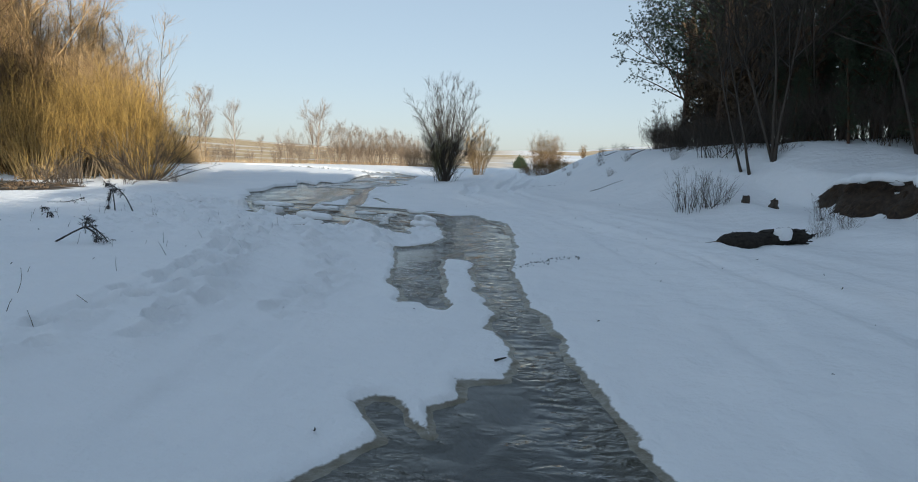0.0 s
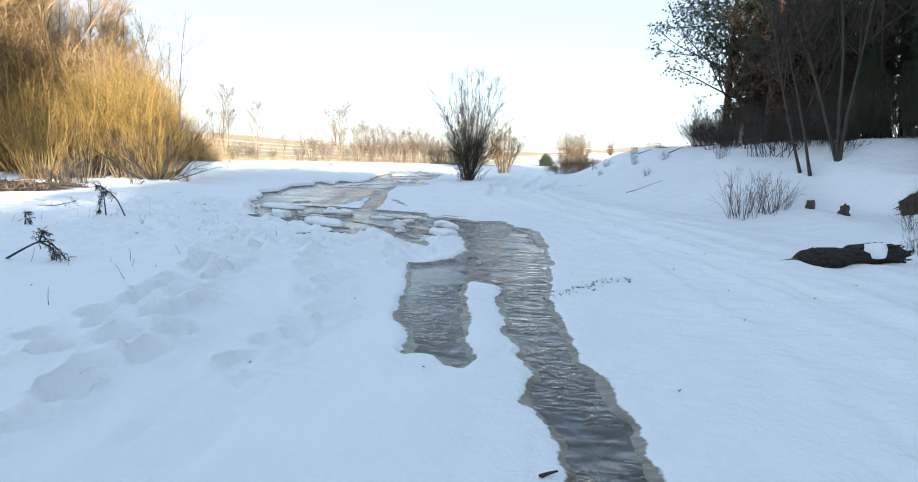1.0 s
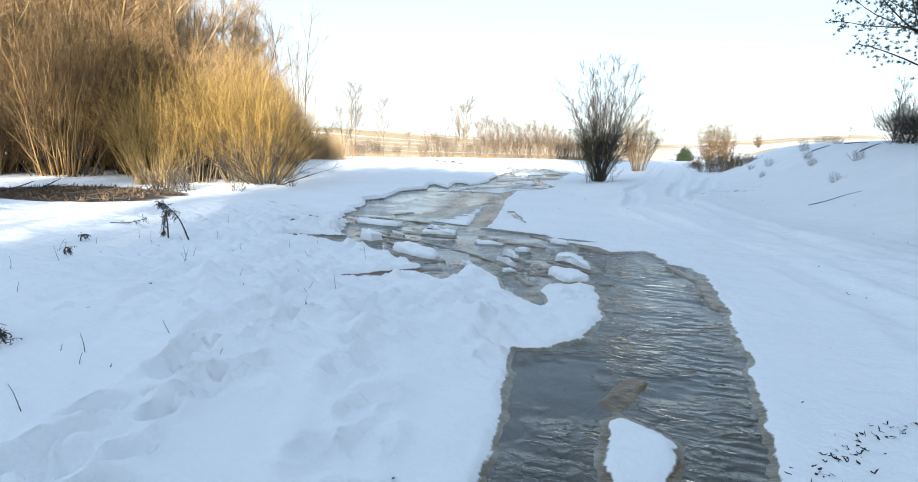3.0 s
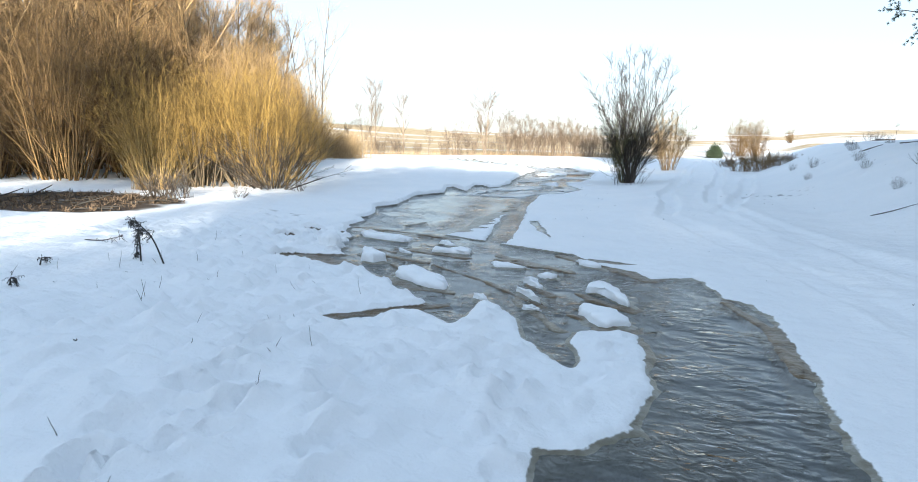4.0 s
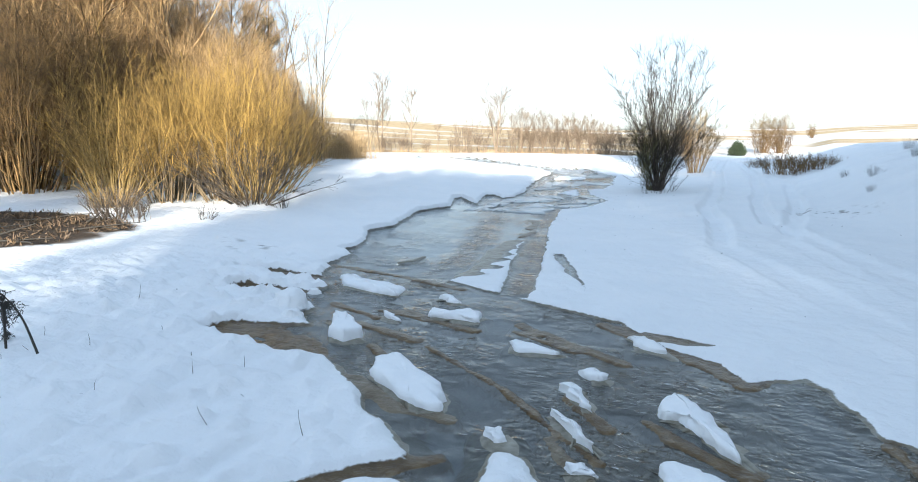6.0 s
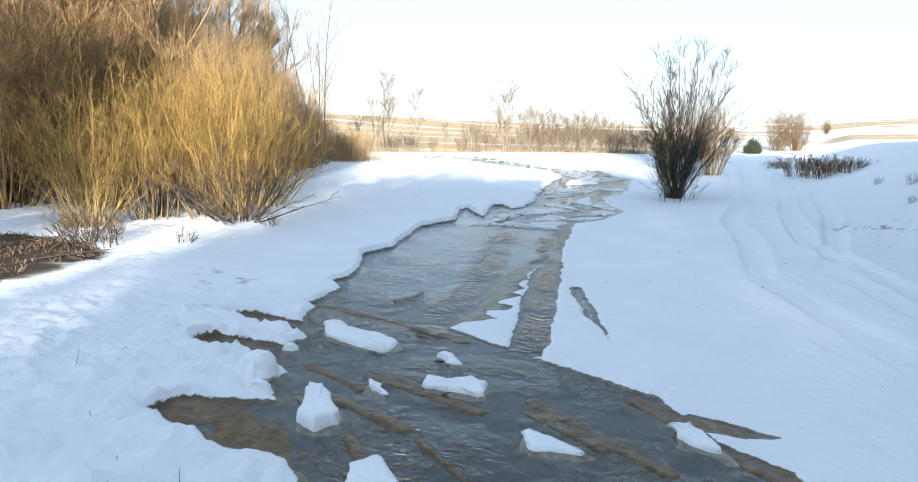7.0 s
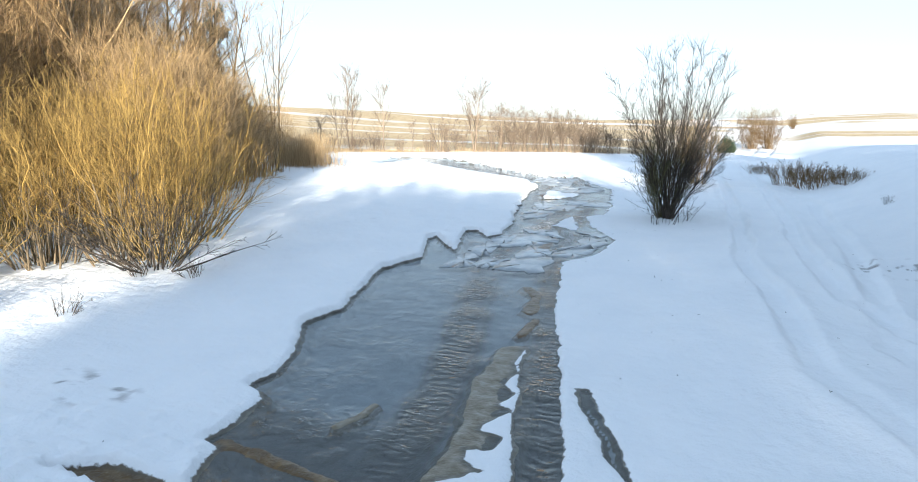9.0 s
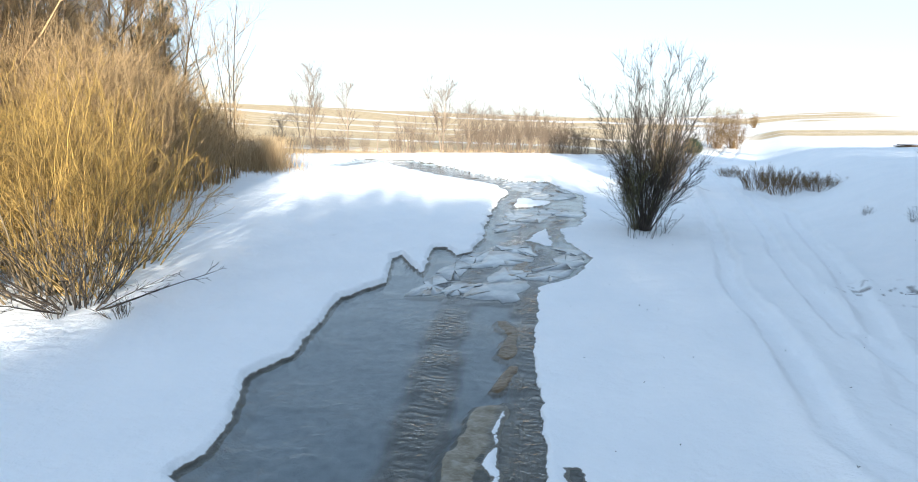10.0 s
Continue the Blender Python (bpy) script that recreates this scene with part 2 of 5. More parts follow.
def fbm(x, y, scale, octaves=4, seed=0, gain=0.5):
    out, amp, tot = 0.0, 1.0, 0.0
    for k in range(octaves):
        out = out + amp * vnoise(np.asarray(x) * scale, np.asarray(y) * scale, seed + 17 * k)
        tot += amp
        amp *= gain
        scale *= 2.03
    return out / tot


def smooth(a, b, v):
    s = np.clip((v - a) / (b - a), 0, 1)
    return s * s * (3 - 2 * s)


def outline_distance(x, y, pts):
    """Distance to a closed outline, minus inside."""
    p = np.array(pts, float)
    best, inside = np.full(x.shape, 1e9), np.zeros(x.shape, bool)
    for (ax, ay), (bx, by) in zip(p, np.roll(p, -1, 0)):
        ex, ey = bx - ax, by - ay
        s = np.clip(((x - ax) * ex + (y - ay) * ey) / (ex * ex + ey * ey + 1e-12), 0, 1)
        best = np.minimum(best, (x - ax - s * ex) ** 2 + (y - ay - s * ey) ** 2)
        cross = ((ay > y) != (by > y)) & (x < (bx - ax) * (y - ay) / (by - ay + 1e-12) + ax)
        inside ^= cross
    d = np.sqrt(best)
    return np.where(inside, -d, d)


def line_distance(x, y, pts):
    """Distance to an open line, and the way along it."""
    p = np.array(pts, float)
    best, along, run = np.full(x.shape, 1e9), np.zeros(x.shape), 0.0
    for (ax, ay), (bx, by) in zip(p[:-1], p[1:]):
        ex, ey = bx - ax, by - ay
        ln = math.hypot(ex, ey)
        s = np.clip(((x - ax) * ex + (y - ay) * ey) / (ln * ln), 0, 1)
        d = np.hypot(x - ax - s * ex, y - ay - s * ey)
        near = d < best
        best, along = np.where(near, d, best), np.where(near, run + s * ln, along)
        run += ln
    return best, along


# ---- plan of the meltwater (metres, water level z = 0) ----
WATERS = {
    "near_pool": [(-1.2, -6), (-0.6, 0), (-0.1, 3.4), (0.29, 4.07), (0.16, 4.33), (0.05, 4.54), (0.15, 4.69), (0.29, 4.71), (0.40, 4.40),
                  (0.53, 4.18), (0.54, 4.60), (0.75, 4.70), (0.73, 5.04), (1.04, 5.14), (1.60, 5.4), (1.72, 4.75), (1.81, 4.38), (1.90, 3.6), (2.1, 0), (2.2, -6)],
    "channel": [(1.00, 4.9), (1.08, 5.61), (1.03, 6.17), (0.88, 6.43), (0.90, 6.98), (0.68, 8.07), (0.52, 9.42), (0.54, 9.95), (0.30, 10.15), (0.12, 10.3),
                (-0.28, 12.07), (-0.17, 12.74), (-0.25, 13.4), (-0.36, 14.03), (-0.45, 15.2), (-0.5, 17.4), (0.18, 17.80), (0.41, 17.57), (0.62, 16.6),
                (0.97, 16.39), (1.17, 15.5), (1.25, 14.2), (1.27, 12.91), (1.29, 11.93), (1.19, 10.85), (1.13, 9.92), (1.22, 8.91), (1.29, 7.71), (1.44, 6.95),
                (1.56, 6.08), (1.66, 5.29), (1.72, 4.8)],
    "side_lobe": [(-0.94, 11.45), (-0.62, 11.55), (-0.25, 12.0), (0.3, 11.6), (0.25, 10.3), (0.10, 10.1), (0.16, 9.4), (0.30, 8.30), (0.40, 7.42), (0.42, 6.99), (0.27, 7.03), (0.12, 7.21),
                  (-0.12, 7.17), (-0.16, 7.63), (-0.28, 7.98), (-0.44, 8.25), (-0.50, 8.9), (-0.58, 9.40), (-0.73, 10.22), (-0.90, 11.07)],
    "braided_south": [(-0.3, 14.3), (-0.59, 14.49), (-1.07, 14.22), (-1.08, 13.89), (-0.91, 13.28), (-1.00, 13.09), (-1.16, 13.18), (-1.66, 13.84), (-1.92, 14.47),
                      (-2.29, 15.03), (-2.55, 14.98), (-2.52, 14.6), (-2.50, 14.2), (-2.57, 13.9), (-2.79, 14.13), (-3.10, 14.34), (-3.46, 14.12), (-3.70, 13.62), (-3.86, 13.5),
                      (-4.20, 13.66), (-3.68, 14.18), (-3.17, 14.66), (-3.32, 14.81), (-3.94, 15.25), (-4.38, 15.75), (-5.2, 16.4), (-5.0, 18), (-1.0, 18), (-0.3, 17)],
    "braided_north": [(-5.3, 16.35), (-5.8, 16.2), (-7.18, 16.57), (-7.06, 16.92), (-5.97, 17.27), (-6.4, 17.6), (-6.35, 18.0), (-7.0, 18.2), (-8.50, 18.38), (-8.4, 18.72),
                      (-7.10, 18.72), (-6.95, 19.15), (-7.55, 19.38), (-9.20, 19.48), (-8.6, 19.80), (-7.47, 19.69), (-7.75, 20.3), (-7.9, 20.75), (-6.1, 20.5), (-5.17, 20.33),
                      (-3.95, 19.87), (-3.48, 19.6), (-2.58, 19.32), (-2.0, 19.1), (-1.36, 18.25), (-0.71, 17.9), (-0.3, 17.3), (-1, 16), (-4, 16)],
    "small_finger": [(-2.1, 18.7), (-1.2, 18.75), (-0.75, 18.62), (-1.1, 18.45), (-1.6, 18.4)],
    "wide_pool": [(-8.05, 20.6), (-8.0, 21.0), (-8.13, 21.75), (-8.60, 22.05), (-8.47, 22.6), (-8.9, 23.8), (-9.45, 24.8), (-9.2, 25.85), (-9.55, 27.2), (-10.0, 29.3), (-9.55, 31.0),
                  (-10.4, 33.5), (-10.35, 34.1), (-9.48, 32.84), (-8.85, 31.97), (-9.40, 34.0), (-9.65, 35.5), (-9.30, 35.7), (-8.7, 34.6), (-8.27, 35.5),
                  (-5.6, 36), (-5.58, 31.8), (-5.25, 29.4), (-5.0, 27.4), (-4.55, 25.45), (-3.98, 22.34), (-3.62, 20.3), (-3.53, 19.75), (-4.3, 19.7), (-6, 20.2)],
    "far_reach": [(-8.3, 35.3), (-8.6, 38.0), (-9.4, 41.6), (-10.0, 46.1), (-10.4, 51.2), (-11.5, 53.4), (-9.5, 57.9), (-6.0, 51.5), (-5.4, 43.9), (-5.4, 41.6), (-6.1, 40.6),
                  (-5.6, 38.3), (-4.5, 35.7), (-4.7, 33.4), (-5.6, 31.8), (-7, 33)],
    "far_stream": [(-11.2, 53.4), (-14.1, 56.0), (-18.0, 59.9), (-21.5, 64.1), (-26.4, 70.0), (-27.3, 64.9), (-28.2, 61.3), (-28.9, 68.0), (-30.0, 74.0), (-25.8, 73.6), (-19.1, 66.4), (-14.3, 59.9), (-11.5, 57.1), (-9.6, 57.8)],
    "sliver": [(-4.02, 23.7), (-3.83, 23.75), (-3.2, 22.2), (-2.75, 20.8), (-3.05, 21.5), (-3.35, 21.95)],
}
BANKS = {  # snow that stands in the water, part of the ground
    "tongue": [(0.34, 9.9), (0.48, 9.9), (0.52, 9.7), (0.44, 9.25), (0.50, 8.9), (0.62, 8.2), (0.40, 7.6), (0.33, 8.4), (0.27, 8.75), (0.22, 9.17), (0.24, 9.6)],
    "strip": [(-4.75, 20.2), (-4.10, 19.95), (-4.30, 21.04), (-4.62, 22.6), (-4.98, 24.3), (-5.05, 25.2), (-5.10, 24.4), (-4.95, 23.9), (-5.03, 23.5), (-4.82, 23.2), (-4.92, 22.85), (-4.66, 22.7), (-4.86, 22.4), (-4.95, 22.05), (-4.62, 21.95), (-4.66, 21.6), (-4.98, 21.5), (-4.95, 21.25), (-4.66, 21.15), (-4.85, 20.95), (-5.12, 20.75), (-5.2, 20.4)],
    "far_patch": [(-6.7, 40.5), (-6.3, 39.0), (-5.9, 37), (-6.9, 37.8)],
    "far_patch_two": [(-9.0, 45.5), (-7.6, 46.6), (-7.4, 48.6), (-9.3, 49.0)],
}
SLUSHES = [  # shallow slush that just breaks the surface: line, half width
    ([(-3.26, 18.4), (-2.46, 17.93), (-1.77, 17.52)], 0.16), ([(-5.09, 18.38), (-3.82, 17.93)], 0.16), ([(-5.62, 17.66), (-4.36, 17.29)], 0.15), ([(-1.6, 18.91), (-0.99, 18.03), (-0.5, 17.46)], 0.20),
    ([(-2.17, 15.4), (-1.63, 14.73), (-1.32, 14.27)], 0.12, 0.6), ([(-4.42, 15.91), (-3.67, 15.44), (-3.12, 15.43)], 0.12, 0.7), ([(-0.82, 14.48), (-0.42, 14.05), (-0.37, 13.63)], 0.14, 0.6), ([(-1.17, 15.82), (-0.54, 15.52)], 0.12, 0.6), ([(-2.18, 16.32), (-1.71, 15.81)], 0.13),
    ([(-7.83, 20.66), (-6.18, 20.38), (-4.77, 19.95)], 0.13), ([(-6.31, 18.33), (-5.32, 17.93)], 0.12), ([(-5.41, 18.31), (-4.53, 18.17)], 0.13),
    ([(-3.28, 18.14), (-2.39, 17.67)], 0.10), ([(-4.13, 17.13), (-2.87, 16.27), (-1.71, 15.2)], 0.09), ([(-7.0, 16.72), (-6.2, 16.75), (-5.5, 16.5)], 0.30),
    ([(-8.4, 18.55), (-7.3, 18.45)], 0.24), ([(-9.0, 19.6), (-7.6, 19.5)], 0.18), ([(-4.1, 13.66), (-3.1, 14.62), (-2.95, 14.75)], 0.10),
    ([(-5.0, 20.9), (-5.05, 22.1), (-5.30, 23.6), (-5.25, 24.9)], 0.27, 0.3), ([(-5.9, 28.9), (-5.45, 28.2), (-5.45, 27.1)], 0.24), ([(-5.3, 25.6), (-5.2, 26.6)], 0.13),
    ([(0.14, 10.5), (0.26, 11.0)], 0.14), ([(0.2, 10.0), (0.22, 9.1)], 0.06), ([(0.55, 9.6), (0.48, 9.1)], 0.06), ([(-2.2, 18.9), (-1.0, 18.0), (-0.4, 17.5)], 0.14),
    ([(-4.8, 16.9), (-3.9, 16.1)], 0.10), ([(-1.4, 16.1), (-0.55, 15.4)], 0.10), ([(-1.3, 14.95), (-0.5, 14.55)], 0.10), ([(-6.75, 21.5), (-6.6, 21.8), (-6.55, 22.2)], 0.10, 0.2),
    ([(0.62, 16.4), (1.05, 15.2), (1.15, 13.8)], 0.10), ([(-6.6, 32.5), (-6.2, 36.0), (-7.6, 41.0)], 0.3), ([(-8.6, 43.0), (-6.6, 43.6)], 0.35), ([(-9.4, 47.5), (-6.6, 45.4)], 0.3),
]
RUTS = [  # tyre ruts under the water
    ([(-5.75, 20.8), (-5.9, 23.2), (-6.4, 25.6), (-6.95, 28.1), (-7.5, 32.0), (-7.3, 38.0), (-7.2, 44)], 0.30),
    ([(-3.85, 19.9), (-4.32, 23.7), (-4.8, 26.2), (-5.3, 28.7), (-6.0, 33.0), (-6.3, 38.0), (-6.4, 44)], 0.28),
]
TRACK_RUTS = [[(6.2, -5), (5.4, 3), (4.2, 10), (1.6, 20), (-0.45, 25.4), (-0.45, 30), (-0.7, 33.6), (-0.4, 37.5), (0.0, 45.7), (0.5, 63.8), (1.5, 80), (6, 95), (12, 130)],
              [(7.8, -5), (7.0, 3), (5.8, 10), (3.3, 20), (1.0, 30), (1.25, 37), (1.75, 42), (2.4, 53.7), (2.9, 75), (8, 95), (14, 130)],
              [(8.6, 8), (5.4, 16), (2.4, 22), (0.95, 26.8), (1.6, 30.2), (2.6, 36.4), (3.0, 41.3), (3.6, 47), (3.2, 54)]]
TOE = np.array([(-60, 12.0), (0, 8.4), (10, 7.0), (17, 5.8), (25, 3.5), (34, 2.9), (46, 2.7), (60, 4.5), (80, 7.0), (120, 14), (400, 60)])


def water_distance(x, y):
    """Below zero where water stands; the edge is frayed at two scales."""
    jx, jy = 0.10 * fbm(x, y, 2.6, 5, 5, 0.62), 0.10 * fbm(x, y, 2.6, 5, 9, 0.62)
    far = 1 + 2.2 * smooth(30, 45, y)
    px, py = x + jx * far, y + jy * far
    d = np.full(x.shape, 5.0)
    for pts in WATERS.values():
        p = np.array(pts)
        box = (x > p[:, 0].min() - 5) & (x < p[:, 0].max() + 5) & (y > p[:, 1].min() - 5) & (y < p[:, 1].max() + 5)
        d[box] = np.minimum(d[box], outline_distance(px[box], py[box], p))
    d = d - 0.7 * smooth(53, 60, y) * (d < 4)
    for pts in BANKS.values():
        p = np.array(pts)
        box = (x > p[:, 0].min() - 2) & (x < p[:, 0].max() + 2) & (y > p[:, 1].min() - 2) & (y < p[:, 1].max() + 2)
        d[box] = np.maximum(d[box], -outline_distance(px[box], py[box], p))
    return d


def base_height(x, y):
    """The lie of the land, without water and marks."""
    toe = np.interp(y, TOE[:, 0], TOE[:, 1])
    r = x - toe
    h = 2.1 * smooth(0, 6.0, r) + 0.07 * np.clip(r - 5, 0, 40)
    h = h * (1 - 0.45 * smooth(62, 110, y))
    # a snowy shelf above the log
    shelf = smooth(6.5, 9.5, y) * (1 - smooth(17.5, 21, y)) * smooth(6.8, 8.4, x)
    front = x - 9.25 + 0.25 * np.sin(y * 1.7)
    h = h * (1 - shelf) + shelf * (0.30 + 0.05 * (x - 8) + smooth(-0.45, 0.45, front) * (0.80 + 0.10 * np.clip(x - 9, 0, 6)))
    # the track's side lies a little higher than the stream
    side = np.interp(y, [0, 20, 26, 60], [2.0, 1.8, -3.3, -3.0])
    h = h + 0.15 * smooth(0.0, 2.4, x - side) + 0.20 * smooth(-0.9, -2.8, x) * smooth(13.8, 11, y)
    h = h + 0.30 * smooth(-5, -16, x) * smooth(0, 8, y) + 0.02 * np.clip(-16 - x, 0, 60) * (1 - smooth(50, 70, y))
    # far fields climb to the skyline
    s = y - (74 + 0.62 * (x + 39))
    s = np.where(x > -13, np.minimum(s, y - 88 + 0.05 * x), s)
    ridge = 6.6 + 1.6 * smooth(-40, -160, x) + 2.6 * smooth(30, 130, x) - 2.8 * np.exp(-((x + 45) / 50.0) ** 2)
    h = h + np.where(s > 0, ridge * smooth(-30, 190, s) - ridge * smooth(-30, 190, 0 * s), 0)
    h = h + 0.07 * fbm(x, y, 0.9, 4, 22) * smooth(0.5, 3, r) * smooth(90, 60, y)
    h = h + 0.035 * fbm(x, y, 0.35, 4, 21) + 0.9 * fbm(x, y, 0.02, 3, 4) * smooth(100, 200, y)
    return h


def ice_and_glare_cover(x, y):
    """Where the bed is pale: ice in the far reach and the channel's outer side, painted sky reflection in the wide pool
    beside its ruts.
    """
    rut = np.minimum(line_distance(x, y, RUTS[0][0])[0], line_distance(x, y, RUTS[1][0])[0])
    pool = smooth(20.4, 22.0, y + 0.25 * (x + 6) + 0.5 * fbm(x, y, 0.8, 3, 51)) * smooth(0.28, 0.55, rut + 0.15 * fbm(x, y, 2.0, 3, 52))
    right = np.interp(y, [3, 5, 8, 11, 14, 17], [1.9, 1.66, 1.25, 1.2, 1.26, 0.5])
    outer = smooth(0.75, 0.25, right - x + 0.3 * fbm(x, y, 1.1, 3, 53)) * smooth(18, 16.5, y)
    braid = smooth(0.0, 0.45, fbm(x, y, 0.75, 3, 54)) * smooth(13, 14, y) * smooth(21, 20, y)
    return np.clip(0.95 * pool + 0.5 * outer + 0.7 * braid, 0, 1)


def terrain(x, y, masks=False):
    h = base_height(x, y)
    d = water_distance(x, y)
    near = smooth(-4, 0, y) * (1 - smooth(60, 80, y))
    h = h + 0.02 * fbm(x, y, 2.6, 4, 31, 0.55)
    # trodden trails and soft old wheel marks
    for pts, seed in (([(-2.5, 4.4), (-2.6, 6.0), (-2.75, 7.4), (-2.87, 8.2), (-3.0, 8.8), (-3.1, 9.25), (-3.35, 10.15), (-3.45, 10.9), (-4.0, 12.3), (-4.4, 13.2)], 3), ([(-1.9, 5.4), (-2.1, 6.6), (-2.26, 7.6), (-2.42, 8.3), (-2.63, 8.8), (-2.77, 9.9), (-3.1, 11.0)], 4),
                      ([(-1.1, 6.4), (-1.2, 8.25), (-1.4, 8.8), (-1.6, 9.4), (-2.0, 10.4), (-2.85, 12.1)], 7), ([(-0.95, 10.8), (-1.2, 11.8), (-1.7, 12.6)], 8)):
        rs, run = random.Random(seed), 0.0
        line = np.array(pts)
        seg = np.hypot(*np.diff(line, axis=0).T)
        total, side = seg.sum(), 1
        while run < total:
            k = int(np.searchsorted(np.cumsum(seg), run))
            f = (run - (np.cumsum(seg)[k] - seg[k])) / seg[k]
            fx, fy = line[k] + (line[k + 1] - line[k]) * f
            fx, fy = fx + side * 0.10 + rs.uniform(-0.12, 0.12), fy + rs.uniform(-0.08, 0.08)
            box = (np.abs(x - fx) < 0.4) & (np.abs(y - fy) < 0.5)
            if box.any():
                q = np.hypot((x[box] - fx) / rs.uniform(0.09, 0.13), (y[box] - fy) / rs.uniform(0.13, 0.20)) + 0.35 * vnoise(x[box] * 9, y[box] * 9, seed)
                h[box] += -rs.uniform(0.10, 0.17) * smooth(1.25, 0.55, q) * (1.0 if seed < 5 else 0.55) + 0.035 * smooth(2.2, 1.4, q) * smooth(0.9, 1.4, q)
            run, side = run + rs.uniform(0.16, 0.40), -side
    for pts, depth, wd in ((((-2.55, 4), (-2.75, 7.4), (-2.87, 8.2), (-3.1, 9.25), (-3.4, 10.5), (-4.0, 12.3)), 0.06, 0.20), (((-1.0, 4), (-1.2, 8.2), (-1.6, 9.4), (-2.0, 10.4), (-2.85, 12.1)), 0.03, 0.30), (((-4.6, 12.2), (-4.2, 15.0), (-5.4, 17.5)), 0.05, 0.25),
                           (((-8.6, 17.6), (-6.2, 14.4), (-5.4, 11.5)), 0.03, 0.2), (((3.2, 3), (3.4, 8), (3.0, 14), (2.4, 19)), 0.03, 0.35), (((4.6, 5), (4.4, 11), (3.4, 17)), 0.03, 0.3)):
        q, along = line_distance(x, y, pts)
        h = h - depth * (1 - smooth(wd * 0.5, wd, q)) * (0.45 + 0.9 * vnoise(x * 4, y * 4, 12)) + 0.015 * smooth(wd * 1.8, wd * 1.1, q) * smooth(wd * 0.7, wd, q)
    for k, pts in enumerate(TRACK_RUTS):
        q, along = line_distance(x + 0.12 * fbm(x, y, 0.5, 2, 3), y, pts)
        strength = (0.40 + 0.90 * smooth(24, 36 - 5 * (k == 0), y)) * (1.0, 1.0, 0.75)[k]
        h = h - (0.13 * (1 - smooth(0.14, 0.34, q)) - 0.04 * smooth(0.28, 0.38, q) * smooth(0.7, 0.4, q)) * strength * (1 + 0.25 * vnoise(along * 3, along * 0, 5))
    # rough trodden snow by the braided reach, scuffed bank
    rough = smooth(5.5, 2.5, np.hypot(x + 4.0, y - 14.0)) * smooth(-0.3, 0.5, d) + smooth(4.2, 1.2, np.hypot(x + 8.8, (y - 18.0)))
    h = h + np.clip(rough, 0, 1) * (0.19 * np.abs(fbm(x, y, 1.9, 4, 14)) + 0.16 * np.maximum(0, fbm(x, y, 4.2, 3, 16)))
    scuff = smooth(1.5, 0.4, np.hypot((x - 3.1) * 0.8, y - 33.5)) + smooth(1.2, 0.3, np.hypot(x + 10.5, (y - 20.9) * 2))
    h = h - 0.07 * np.clip(scuff, 0, 1) * np.maximum(0, fbm(x, y, 3.2, 3, 15))
    # rim of snow, wet slush shelf, bed
    top = h + 0.04 + 0.03 * fbm(x, y, 1.3, 3, 40)
    shelf_w = 0.12 + 0.08 * fbm(x, y, 1.3, 3, 61)
    ice = ice_and_glare_cover(x, y) * smooth(17, 20, y)
    shelf_w = np.maximum(shelf_w * (1 - 0.8 * ice), 0.03)
    top = np.where(d > 0.16, np.maximum(top, 0.035 + 0.02 * fbm(x, y, 4.0, 2, 41)), np.maximum(top, 0.03))
    snow = 0.012 + (top - 0.012) * smooth(0.0, 0.07 + 0.03 * smooth(18, 24, y), d) ** 0.7
    snow = np.where(d > 0.15, top, snow)
    bed = -0.16 + 0.05 * fbm(x, y, 1.4, 4, 71)
    shelf = 0.014 - 0.034 * np.clip(-d / shelf_w, 0, 1) + 0.008 * fbm(x, y, 3.0, 3, 80)
    z = np.where(d > 0, snow, np.where(d > -shelf_w, shelf, bed + (shelf - bed) * (1 - smooth(0, 0.24, -d - shelf_w))))
    bedness = smooth(0.0, 0.26 - 0.16 * ice, -d - shelf_w)
    silty = 0.35 * smooth(0.1, 0.5, fbm(x, y, 0.7, 3, 66)) * (d < 0.05)
    for pts, wd, *tone in SLUSHES:
        p = np.array(pts)
        box = (x > p[:, 0].min() - 1) & (x < p[:, 0].max() + 1) & (y > p[:, 1].min() - 1) & (y < p[:, 1].max() + 1) & (d < 0.05)
        q, along = line_distance(x[box], y[box], pts)
        q = q + 0.35 * wd * fbm(x[box], y[box], 4.5, 3, 90)
        up = smooth(wd * 1.7, wd * 0.5, q)
        z[box] = np.maximum(z[box], z[box] * (1 - up) + up * (0.012 + 0.018 * fbm(x[box], y[box], 4.0, 3, 95)))
        bedness[box] = bedness[box] * (1 - up)
        silty[box] = np.maximum(silty[box], (tone[0] if tone else 1.0) * smooth(wd * 2.6, wd * 0.9, q))
    for pts, wd in RUTS:
        q, along = line_distance(x, y, pts)
        tread = np.where((d < 0), smooth(wd, wd * 0.6, q), 0)
        z = z - 0.05 * tread
        bedness = np.maximum(bedness, 0.6 * tread)
    if not masks:
        return z
    soil = smooth(0.35, 0.7, smooth(2.6, 1.6, np.hypot((x + 16.6) * 0.60, (y - 19.6) * 0.95)) + 0.55 * fbm(x, y, 1.2, 4, 33))
    soil = soil * smooth(-12.6, -13.6, x)
    spots = smooth(0.25, 0.5, fbm(x, y, 4.5, 3, 44)) * np.clip(scuff, 0, 1)
    soil = np.maximum(soil, 0.75 * spots)
    s = y - (74 + 0.62 * (x + 39))
